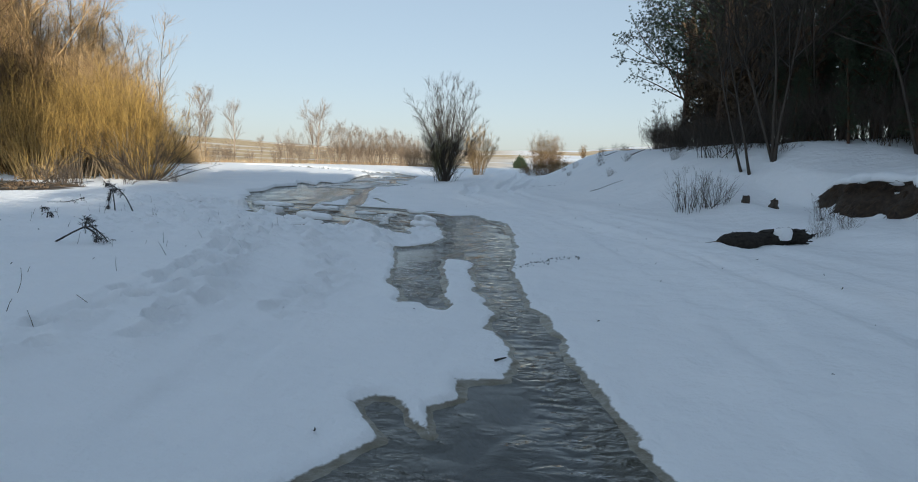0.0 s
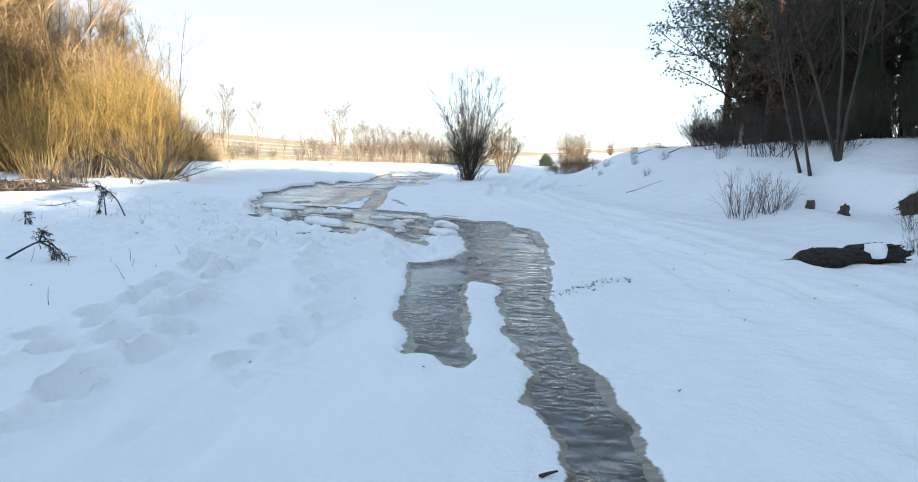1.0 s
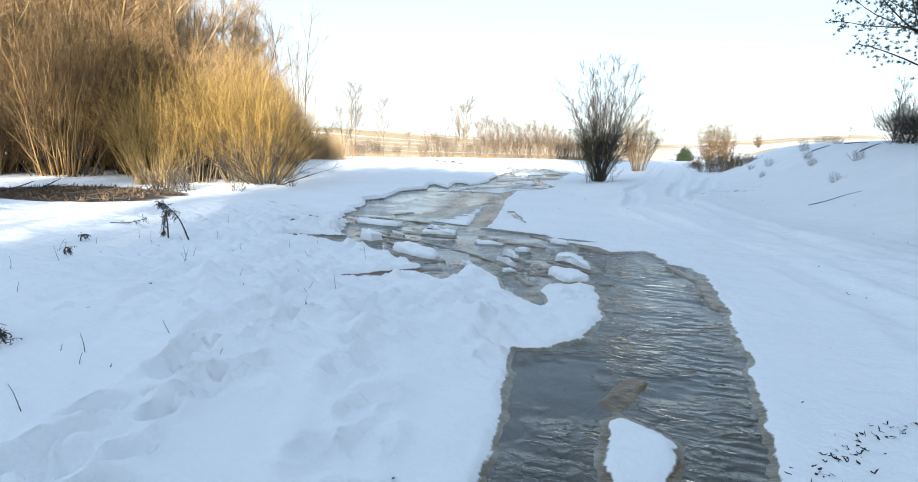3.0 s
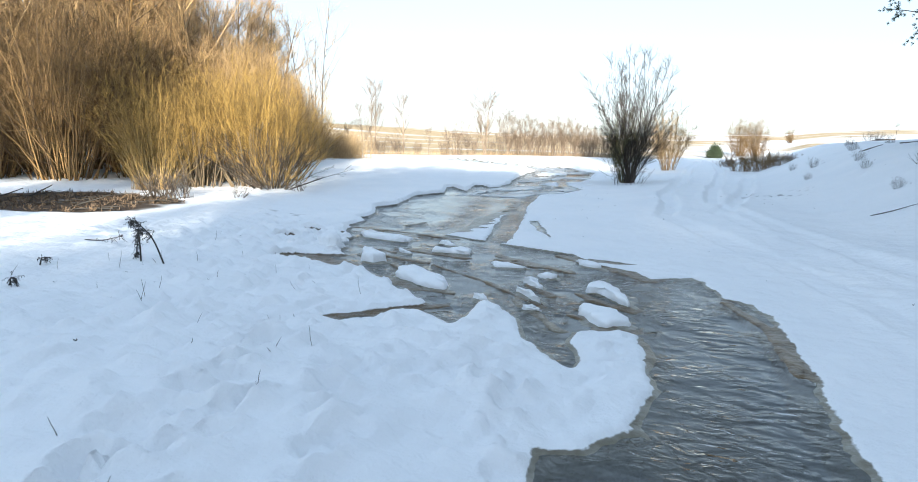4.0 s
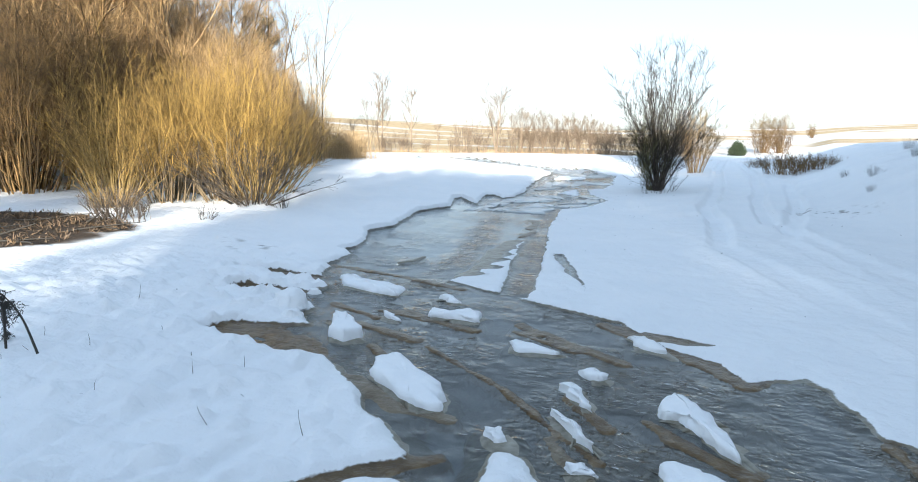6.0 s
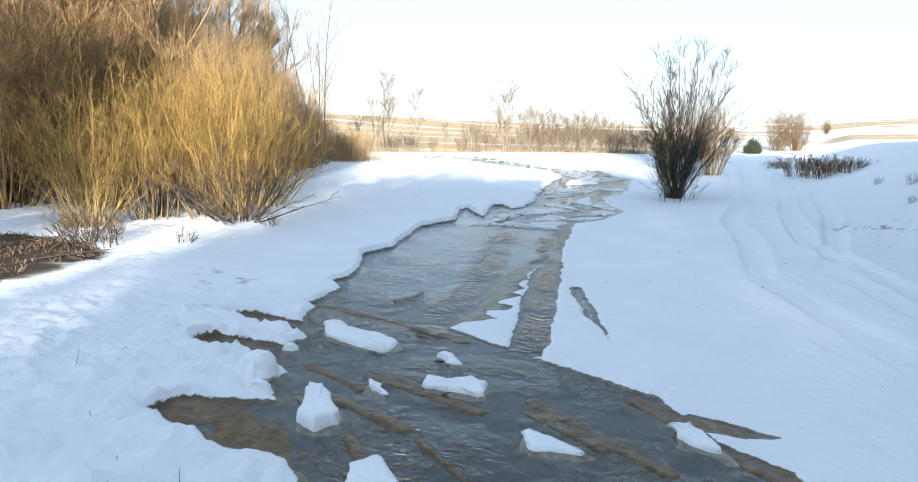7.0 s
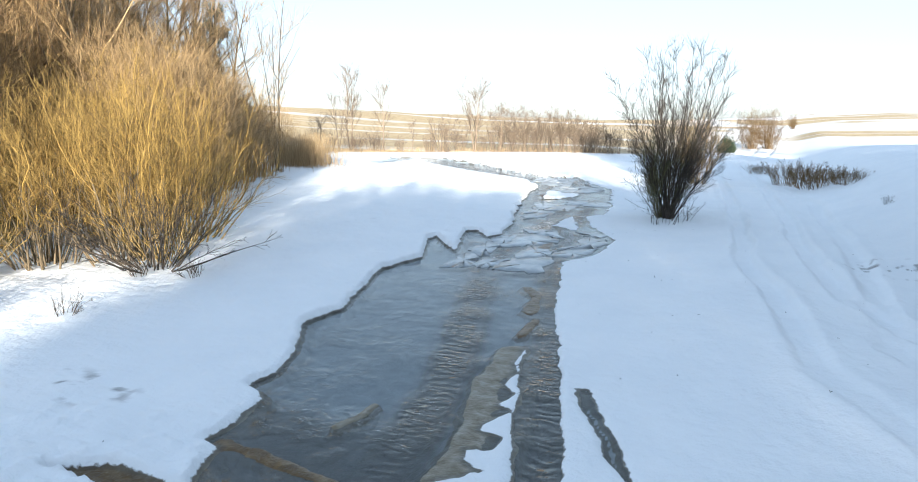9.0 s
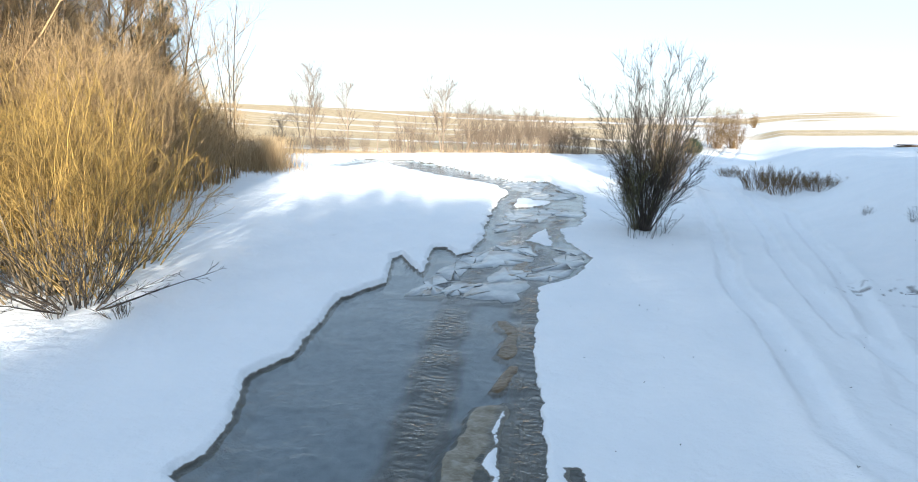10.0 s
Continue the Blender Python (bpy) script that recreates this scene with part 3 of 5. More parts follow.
    s = np.where(x > -13, np.minimum(s, y - 88 + 0.05 * x), s)
    field = smooth(-1.5, 3, s + 2.0 * fbm(x, y, 0.12, 3, 25)) * np.maximum(smooth(18, -12, x), smooth(0.05, 0.30, fbm(x, y, 0.035, 3, 27)) * smooth(105, 130, y))
    return z, np.stack([smooth(18, 22, y), soil, field, silty], -1), bedness, np.clip(d, -0.5, 0.5)


def spaced(*stretches):
    """Grid lines: (from, to, step) stretches end to end."""
    out = []
    for a, b, step in stretches:
        n = max(1, round((b - a) / step))
        out += [a + (b - a) * k / n for k in range(n)]
    return np.array(out + [stretches[-1][1]])


def build_ground():
    gx = spaced((-900, -200, 70), (-200, -60, 12), (-60, -20, 1.5), (-20, -13.4, 0.16), (-13.4, -10.6, 0.09), (-10.6, -6, 0.048), (-6, -0.9, 0.044), (-0.9, 2.2, 0.028), (2.2, 5, 0.065), (5, 13, 0.12), (13, 30, 1.0), (30, 200, 12), (200, 900, 70))
    gy = spaced((-900, -200, 100), (-200, -30, 15), (-30, 1, 1.0), (1, 3.2, 0.12), (3.2, 9.5, 0.028), (9.5, 21.5, 0.042), (21.5, 31, 0.056), (31, 46, 0.13), (46, 80, 0.4), (80, 140, 1.6), (140, 330, 7), (330, 1200, 70))
    X, Y = np.meshgrid(gx, gy)
    z, mask, bed, shore = terrain(X.ravel(), Y.ravel(), True)
    n, k = len(gx), len(gy)
    i = (np.arange(k - 1)[:, None] * n + np.arange(n - 1)[None]).ravel()
    ob = mesh_object("ground", np.stack([X.ravel(), Y.ravel(), z], -1), np.stack([i, i + 1, i + 1 + n, i + n], -1), GROUND, smooth=True)
    a = ob.data.attributes.new("mask", "FLOAT_COLOR", "POINT")
    a.data.foreach_set("color", mask.astype(np.float32).ravel())
    a = ob.data.attributes.new("bed", "FLOAT", "POINT")
    a.data.foreach_set("value", bed.astype(np.float32).ravel())
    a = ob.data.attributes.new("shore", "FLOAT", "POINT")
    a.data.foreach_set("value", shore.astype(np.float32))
    a = ob.data.attributes.new("ice", "FLOAT", "POINT")
    a.data.foreach_set("value", ice_and_glare_cover(X.ravel(), Y.ravel()).astype(np.float32))
    return tagged(ob, "snow-covered valley floor with slushy banks and distant fields", "ground", kind="structure")


def build_water():
    gx = spaced((-34, -11, 1.0), (-11, -0.2, 0.06), (-0.2, 2.6, 0.04))
    gy = spaced((-6, 3, 0.5), (3, 9, 0.03), (9, 21, 0.06), (21, 34, 0.08), (34, 76, 0.4))
    X, Y = np.meshgrid(gx, gy)
    x, y = X.ravel(), Y.ravel()
    z = 0.004 * fbm(x * 0.7, y * 1.6, 3.0, 3, 7) + 0.002 * fbm(x, y, 9.0, 2, 8)
    train = np.zeros(x.shape)
    for pts, wd in RUTS + [([(1.55, 3.5), (1.4, 5), (1.2, 6.5), (1.1, 8)], 0.26), ([(0.9, 8.5), (0.95, 11), (0.7, 13.5), (0.2, 16)], 0.34)]:
        q, along = line_distance(x, y, pts)
        train = np.maximum(train, smooth(wd, wd * 0.45, q) * (0.55 + 0.45 * vnoise(x * 1.3, y * 1.3, 6)))
    n, k = len(gx), len(gy)
    i = (np.arange(k - 1)[:, None] * n + np.arange(n - 1)[None]).ravel()
    ob = mesh_object("water", np.stack([x, y, z], -1), np.stack([i, i + 1, i + 1 + n, i + n], -1), WATER, smooth=True)
    ice = ice_and_glare_cover(x, y)
    rut = np.minimum(line_distance(x, y, RUTS[0][0])[0], line_distance(x, y, RUTS[1][0])[0])
    flow = 0.32 + 0.65 * smooth(22, 17, y) + 0.45 * smooth(0.6, 0.15, rut) + 0.6 * smooth(-0.1, 0.4, fbm(x, y, 0.55, 2, 58)) * smooth(27, 22, y)
    for name, val in (("ice", ice), ("flow", np.clip(flow, 0, 1)), ("train", train)):
        a = ob.data.attributes.new(name, "FLOAT", "POINT")
        a.data.foreach_set("value", val.astype(np.float32))
    return tagged(ob, "murky grey meltwater flowing over ice and slush", "water", kind="structure")


build_ground()
build_water()


def ground_z(x, y):
    return float(terrain(np.array([float(x)]), np.array([float(y)]))[0])


# ---- branches ----
def tubes(paths, radii, sides=3):
    """Tapered tubes along paths (N, K, 3) with radii (N, K)."""
    N, K, _ = paths.shape
    tan = np.gradient(paths, axis=1)
    tan /= np.linalg.norm(tan, axis=2, keepdims=True) + 1e-9
    ref = np.where(np.abs(tan[..., 2:3]) > 0.9, [[[1.0, 0, 0]]], [[[0, 0, 1.0]]])
    u = np.cross(tan, ref)
    u /= np.linalg.norm(u, axis=2, keepdims=True) + 1e-9
    v = np.cross(tan, u)
    ang = np.arange(sides) * 2 * math.pi / sides
    ring = u[:, :, None] * np.cos(ang)[:, None] + v[:, :, None] * np.sin(ang)[:, None]
    verts = (paths[:, :, None] + ring * radii[:, :, None, None]).reshape(-1, 3)
    base = (np.arange(N)[:, None, None] * K + np.arange(K - 1)[None, :, None]) * sides
    j = np.arange(sides)[None, None]
    j2 = (j + 1) % sides
    f = np.stack([base + j, base + j2, base + sides + j2, base + sides + j], -1)
    return verts, f.reshape(-1, 4)


def joined(pieces):
    vs, fs, off = [], [], 0
    for v, f in pieces:
        vs.append(v)
        fs.append(f + off)
        off += len(v)
    return np.concatenate(vs), np.concatenate(fs)


def grow(rng, start, way, length, K, up=0.0, wander=0.15):
    """Paths that start at start (N, 3), run along way and bend upwards."""
    N = len(start)
    d = way / (np.linalg.norm(way, axis=1, keepdims=True) + 1e-9)
    pts = [start]
    step = (length / (K - 1))[:, None]
    for _ in range(K - 1):
        d = d + rng.normal(0, wander, (N, 3)) + np.array([0, 0, up])
        d /= np.linalg.norm(d, axis=1, keepdims=True) + 1e-9
        pts.append(pts[-1] + d * step)
    return np.stack(pts, 1)


def taper(r0, K, tip=0.25):
    return r0[:, None] * (1 - (1 - tip) * np.linspace(0, 1, K)[None] ** 0.9)


def offshoots(rng, P, R, per, s0, s1, angle, length, K, up=0.05, wander=0.12, thin=0.6, least=0.004, fall=0.6):
    """Side shoots on paths: per of them on each, at s0..s1 of its length."""
    N, Kp, _ = P.shape
    idx = np.repeat(np.arange(N), per)
    s = rng.uniform(s0, s1, len(idx))
    q = np.clip(s * (Kp - 1), 0, Kp - 1.001)
    k = q.astype(int)
    f = (q - k)[:, None]
    pos = P[idx, k] * (1 - f) + P[idx, k + 1] * f
    tan = P[idx, k + 1] - P[idx, k]
    tan /= np.linalg.norm(tan, axis=1, keepdims=True) + 1e-9
    perp = rng.normal(0, 1, (len(idx), 3))
    perp -= (perp * tan).sum(1, keepdims=True) * tan
    perp /= np.linalg.norm(perp, axis=1, keepdims=True) + 1e-9
    a = np.radians(rng.normal(angle, angle * 0.25, len(idx)))[:, None]
    way = tan * np.cos(a) + perp * np.sin(a)
    ln = length * rng.uniform(0.5, 1.2, len(idx)) * (1 - fall * (s - s0) / (s1 - s0 + 1e-6))
    rr = R[idx, k] * (1 - f[:, 0]) + R[idx, k + 1] * f[:, 0]
    r0 = np.maximum(rr * thin, least)
    paths = grow(rng, pos, way, ln, K, up, wander)
    return paths, np.maximum(taper(r0, K, 0.3), least * 0.6)


def thing(name, label, category, group="", kind=""):
    return tagged(new(name), label, category, group, kind)


def shrub(seed, n, height, foot, lean, mat, label, twigs=6, fine=4, r0=0.028, least=0.0055, name="shrub", group="shrubs", low=0.28):
    """Many stems from one stool, fanning out; stems, then a crown of twigs."""
    rng = np.random.default_rng(seed)
    ob = thing(name, label, "shrub", group)
    az, rad = rng.uniform(0, 2 * math.pi, n), foot * np.sqrt(rng.uniform(0, 1, n))
    base = np.stack([rad * np.cos(az), rad * np.sin(az), np.full(n, -0.12)], 1)
    az2 = az + rng.normal(0, 0.7, n)
    tilt = np.abs(rng.normal(0, lean, n)) * (0.35 + rad / foot) + 0.03
    way = np.stack([np.cos(az2) * tilt, np.sin(az2) * tilt, np.ones(n)], 1)
    P = grow(rng, base, way, height * rng.uniform(0.5, 1.05, n), 10, 0.03, 0.085)
    P[..., 2] = np.where(P[..., 2] < 0.1, np.maximum(P[..., 2], -0.12), P[..., 2])
    R = taper(r0 * rng.uniform(0.45, 1.35, n), 10, 0.22)
    mesh_object("stool", *tubes(P, R, 4), mat, ob)["kind"] = "stuff"
    P2, R2 = offshoots(rng, P, R, twigs, low, 0.97, 27, height * 0.34, 7, 0.05, 0.10, 0.55, least)
    pieces = [tubes(P2, R2)]
    if fine:
        P3, R3 = offshoots(rng, P2, R2, fine, 0.2, 0.97, 30, height * 0.15, 5, 0.04, 0.12, 0.6, least * 0.75)
        pieces.append(tubes(P3, R3))
    mesh_object("crown", *joined(pieces), mat, ob)["kind"] = "stuff"
    return ob


def vase(rng, n, foot, height, width, low, bow, K=10, wander=0.012, egg=False):
    """Stems from one stool that fill a rounded crown; bow: how early they swing outwards."""
    az, u = rng.uniform(0, 2 * math.pi, n), np.sqrt(rng.uniform(0, 1, n))
    a2 = az + rng.normal(0, 0.45, n)
    base_r = foot * u * rng.uniform(0.5, 1.0, n)
    end_h = height * (low + (1 - low) * np.sqrt(np.clip(1 - u ** 2.2, 0, 1))) * rng.uniform(0.68, 1.04, n)
    end_r = 0.5 * width * u * rng.uniform(0.8, 1.06, n)
    if egg:            # ends spread over an egg that is widest half way up
        k = np.arange(n)
        rise = low + (1 - low) * ((k + 0.5) / n) ** 0.8
        az, a2 = k * 2.399, k * 2.399 + rng.normal(0, 0.2, n)
        end_h, u = height * rise, rng.uniform(0.5, 1.0, n)
        end_r = 0.5 * width * u * np.sqrt(np.clip(1 - ((rise - 0.58) / 0.46) ** 2, 0.01, 1))
    A = np.stack([base_r * np.cos(az), base_r * np.sin(az), np.full(n, -0.12)], 1)
    C = np.stack([end_r * np.cos(a2), end_r * np.sin(a2), end_h], 1)
    B = np.stack([A[:, 0] + (C[:, 0] - A[:, 0]) * bow, A[:, 1] + (C[:, 1] - A[:, 1]) * bow, end_h * 0.5], 1)
    s = np.linspace(0, 1, K)[None, :, None]
    P = (1 - s) ** 2 * A[:, None] + 2 * s * (1 - s) * B[:, None] + s * s * C[:, None]
    sway = np.cumsum(rng.normal(0, wander * height, (n, K, 3)), axis=1)
    return P + sway * np.array([1, 1, 0.3]) * s


def vase_bush(seed, n, height, width, foot, mat, label, foot_mat=None, name="willow_shrub", group="shrubs", r0=0.025, least=0.0058, low=0.5, bow=0.6, twigs=8, fine=5, spray=0, split=False, angle=24, first=0.28, reach=0.26, cut=6, wander=0.012, egg=False):
    """A rounded bush: stems, twigs on them, finer twigs on those."""
    rng = np.random.default_rng(seed)
    ob = thing(name, label, "shrub", group)
    P = vase(rng, n, foot, height, width, low, bow, 10, wander, egg)
    R = taper(r0 * rng.uniform(0.5, 1.3, n), 10, 0.2)
    if split:
        for k in range(n):
            mesh_object("stem", *tubes(P[k:k + 1, :cut], R[k:k + 1, :cut], 5), foot_mat or mat, ob, smooth=True)
    else:
        mesh_object("stool", *tubes(P[:, :cut], R[:, :cut], 4), foot_mat or mat, ob)["kind"] = "stuff"
    P2, R2 = offshoots(rng, P, R, twigs, first, 0.98, angle, height * reach, 6, 0.045, 0.07, 0.55, least)
    P3, R3 = offshoots(rng, P2, R2, fine, 0.2, 0.97, angle * 1.15, height * reach * 0.5, 4, 0.03, 0.09, 0.6, least * 0.75)
    pieces = [tubes(P[:, cut - 1:], R[:, cut - 1:]), tubes(P2, R2), tubes(P3, R3)]
    if spray:
        pieces.append(tubes(*offshoots(rng, P3, R3, spray, 0.2, 0.97, angle * 1.2, height * reach * 0.28, 3, 0.02, 0.09, 0.6, least * 0.65)))
    mesh_object("crown", *joined(pieces), mat, ob)["kind"] = "stuff"
    return ob


def bare_tree(seed, height, mat, trunk_mat, label, r0=0.12, limbs=16, spread=38, stems=1, start=0.25, fine=4, name="bare_tree", group="bare trees", least=0.008, lean=0.05, split=False, limb=0.33, twig=0.13, spray=0.06, angle=34, many=6, crook=0.09):
    rng = np.random.default_rng(seed)
    ob = thing(name, label, "tree", group)
    base = np.stack([rng.normal(0, 0.12 * (stems > 1), stems), rng.normal(0, 0.12 * (stems > 1), stems), np.full(stems, -0.25)], 1)
    way = np.stack([rng.normal(0, lean + 0.10 * (stems > 1), stems), rng.normal(0, lean + 0.10 * (stems > 1), stems), np.ones(stems)], 1)
    if stems > 5:      # a bush: stems fan out evenly, the outer ones lean more
        az, out = np.arange(stems) * 2.4, lean * 3.2 * np.sqrt((np.arange(stems) + 0.3) / stems)
        way = np.stack([np.cos(az) * out, np.sin(az) * out, np.ones(stems)], 1)
    P = grow(rng, base, way, height * rng.uniform(0.9, 1.0, stems) * (1 - 0.28 * (np.arange(stems) + 0.3) / stems * (stems > 5)), 14, 0.02, 0.045 if stems <= 5 else 0.03)
    R = taper(np.full(stems, r0), 14, 0.10)
    R[:, 0] *= 1.35
    for k in range(stems):
        mesh_object("trunk", *tubes(P[k:k + 1], R[k:k + 1], 8), trunk_mat, ob, smooth=True)
    P1, R1 = offshoots(rng, P, R, limbs, start, 0.88, spread, height * limb, 8, 0.06, crook, 0.55, least)
    if split:
        for k in range(len(P1)):
            mesh_object("limb", *tubes(P1[k:k + 1], R1[k:k + 1], 4), trunk_mat, ob)
    else:
        mesh_object("branchwork", *tubes(P1, R1, 4), trunk_mat, ob)["kind"] = "stuff"
    P2, R2 = offshoots(rng, P1, R1, many, 0.15, 0.9, angle, height * twig, 6, 0.05, crook, 0.6, least)
    pieces = [tubes(P2, R2)]
    if fine:
        P3, R3 = offshoots(rng, P2, R2, fine, 0.1, 0.9, angle, height * spray, 4, 0.03, crook * 1.2, 0.65, least * 0.7)
        pieces.append(tubes(P3, R3))
    mesh_object("crown", *joined(pieces), mat, ob)["kind"] = "stuff"
    return ob


def blades(rng, at, way, count, length, width, spread):
    """Fans of small pointed blades (triangles) at points; as quads with a narrow tip."""
    N = len(at)
    p = np.repeat(at, count, 0)
    d = np.repeat(way, count, 0) + rng.normal(0, spread, (N * count, 3))
    d /= np.linalg.norm(d, axis=1, keepdims=True) + 1e-9
    side = np.cross(d, rng.normal(0, 1, d.shape))
    side /= np.linalg.norm(side, axis=1, keepdims=True) + 1e-9
    ln = length * rng.uniform(0.6, 1.2, (N * count, 1))
    w = width * rng.uniform(0.7, 1.3, (N * count, 1))
    v = np.stack([p - side * w * 0.3, p + side * w * 0.3, p + d * ln * 0.6 + side * w * 0.5, p + d * ln - side * w * 0.15], 1)
    return v.reshape(-1, 3), np.arange(N * count * 4).reshape(-1, 4)


def pine(seed, height, first, label, r0=0.20, boughs=46, reach=2.6, name="pine_tree", group="pines", dense=26, sprigs=13):
    rng = np.random.default_rng(seed)
    ob = thing(name, label, "tree", group)
    P = grow(rng, np.array([[0, 0, -0.3]]), np.array([[rng.normal(0, 0.02), rng.normal(0, 0.02), 1.0]]), np.array([height]), 16, 0.03, 0.02)
    R = taper(np.array([r0]), 16, 0.12)
    mesh_object("trunk", *tubes(P, R, 9), PINE_BARK, ob, smooth=True)
    P1, R1 = offshoots(rng, P, R, boughs, first, 0.98, 78, reach, 8, 0.035, 0.09, 0.28, 0.014, 0.55)
    wood = mesh_object("branchwork", *tubes(P1, R1, 4), PINE_BARK, ob)
    wood["kind"] = "stuff"
    P2, R2 = offshoots(rng, P1, R1, sprigs, 0.2, 1.0, 48, reach * 0.30, 4, 0.06, 0.12, 0.6, 0.008)
    tips, ways = [], []
    for Q in (P1[:, -1:], P2[:, 1:]):
        tips.append(Q.reshape(-1, 3))
    w2 = P2[:, 1:] - P2[:, :-1]
    w1 = P1[:, -1:] - P1[:, -2:-1]
    way = np.concatenate([w1.reshape(-1, 3), w2.reshape(-1, 3)])
    way /= np.linalg.norm(way, axis=1, keepdims=True) + 1e-9
    v, f = blades(rng, np.concatenate(tips), way, dense // 2, 0.14, 0.017, 0.75)
    mesh_object("foliage", v, f, NEEDLE, wood, "dark green needles")["kind"] = "stuff"
    return ob


def leafy(seed, height, label, group="understorey"):
    """A young tree that keeps its withered leaves."""
    ob = bare_tree(seed, height, BROWN, TRUNK_BARK, label, 0.05, 22, 55, 1, 0.12, 2, "young_tree", group, 0.007)
    rng = np.random.default_rng(seed + 1)
    tw = [c for c in ob.children if c.name.startswith("crown")][0]
    co = np.empty(len(tw.data.vertices) * 3, np.float32)
    tw.data.vertices.foreach_get("co", co)
    co = co.reshape(-1, 3)
    pick = co[rng.integers(0, len(co), 2600)]
    v, f = blades(rng, pick, np.tile([[0, 0, -0.8]], (len(pick), 1)), 2, 0.11, 0.06, 0.6)
    mesh_object("foliage", v, f, LEAF, tw, "withered brown leaves")["kind"] = "stuff"
    return ob


def stand(ob, x, y, turn=0.0, scale=1.0, sink=0.0):
    ob.matrix_basis = Matrix.Translation((x, y, ground_z(x, y) - sink)) @ Matrix.Rotation(radians(turn), 4, "Z") @ Matrix.Scale(scale, 4)
    return ob


def again(ob, x, y, turn=0.0, scale=1.0, label="", sink=0.0):
    keep = ob.scale.copy()
    m = Matrix.Translation((x, y, ground_z(x, y) - sink)) @ Matrix.Rotation(radians(turn), 4, "Z") @ Matrix.Scale(scale / keep[0], 4)
    c = copy_thing(ob, m)
    if label:
        c["label"] = label
    return c


# ---- left: golden willows, thicket, tall trees behind ----
W1 = stand(vase_bush(11, 66, 4.9, 4.6, 0.9, WILLOW, "golden-barked willow shrub glowing in low sun", WILLOW_FOOT, group="golden willows", split=True, low=0.46, bow=0.62, twigs=7, fine=4, angle=32, wander=0.02), -16.0, 26.6)
W2 = stand(vase_bush(12, 56, 4.5, 4.8, 0.8, WILLOW, "golden-barked willow shrub with arching stems", WILLOW_STEM, group="golden willows", split=True, low=0.36, bow=0.72, wander=0.022, twigs=7, fine=4, angle=32), -17.6, 23.6, 0, 0.82)
again(W1, -17.3, 25.4, 80, 0.95)
again(W2, -15.1, 27.0, 140, 0.80, "golden willow shrub with low sprawling branches")
again(W1, -18.2, 27.8, 200, 1.08)
again(W2, -16.4, 29.3, 260, 1.1)
again(W1, -19.6, 30.5, 310, 1.2)
again(W2, -20.2, 26.0, 20, 1.15)
SP = stand(vase_bush(13, 44, 2.4, 5.6, 0.6, BUSHWOOD, "low grey willow shoots sprawling over the snow", group="", name="sprawling_willow", r0=0.022, least=0.008, low=0.34, bow=0.55, twigs=5, fine=3, first=0.35, reach=0.28), -14.6, 26.2)
B1 = stand(vase_bush(21, 80, 6.4, 5.0, 1.1, BROWN, "dense reddish-brown bare thicket shrub", name="thicket_shrub", group="thicket", r0=0.028, least=0.0070, low=0.45, bow=0.6, twigs=9, fine=5, first=0.12, angle=42, wander=0.02), -22, 27)
B2 = stand(vase_bush(22, 74, 7.4, 5.2, 1.3, BROWN, "tall brown bare thicket shrub", name="thicket_shrub", group="thicket", r0=0.032, least=0.0070, low=0.5, bow=0.55, twigs=9, fine=5, first=0.12, angle=42, wander=0.02), -25, 29)
rng = random.Random(5)
for k in range(34):
    x, y = rng.uniform(-38, -20.5), rng.uniform(22, 42)
    if y > 31 and x > -22 - (y - 31) * 0.5:
        x -= 5
    again((B1, B2)[k % 2], x, y, rng.uniform(0, 360), rng.uniform(0.85, 1.25))
B3 = stand(vase_bush(23, 64, 6.4, 4.2, 1.1, PALE, "tan bare willow thicket lit by the sun", name="thicket_shrub", group="thicket", r0=0.024, least=0.0075, low=0.55, bow=0.5, twigs=8, fine=4, angle=32, wander=0.018), -20.6, 32.2)
for x, y, s in ((-19.6, 31.2, 0.9), (-20.6, 34.0, 0.95), (-21.0, 31.8, 1.05), (-21.5, 33.5, 1.12), (-22.6, 36.5, 1.1), (-24, 39.5, 1.0), (-25.2, 42.5, 0.9), (-26.2, 45.5, 0.85), (-27.2, 48, 0.75)):
    again(B3, x, y, x * 40, s)
    again(B3, x - 1.6, y + 0.4, x * 90, s)
T1 = stand(bare_tree(31, 14, PALE, PALE, "tall bare alder with fine brown twigs", 0.14, 40, 36, 1, 0.18, 6, least=0.011), -29, 36)
T2 = stand(bare_tree(32, 13, PALE, BROWN, "tall bare birch with drooping twigs", 0.13, 36, 42, 2, 0.15, 6, least=0.011), -27, 31)
for k in range(60):
    x, y = rng.uniform(-44, -25), rng.uniform(24, 50)
    if y > 38 and x > -31:
        x -= 7
    again((T1, T1, T2)[k % 3], x, y, rng.uniform(0, 360), rng.uniform(0.85, 1.15))
BIRCH = stand(bare_tree(33, 13.5, PALE, TRUNK_BARK, "slender bare tree at the thicket's end", 0.065, 14, 28, 2, 0.3, 2, least=0.010, twig=0.15, spray=0.08, angle=28, crook=0.07), -27.6, 49)
again(BIRCH, -30.5, 53, 100, 0.85)

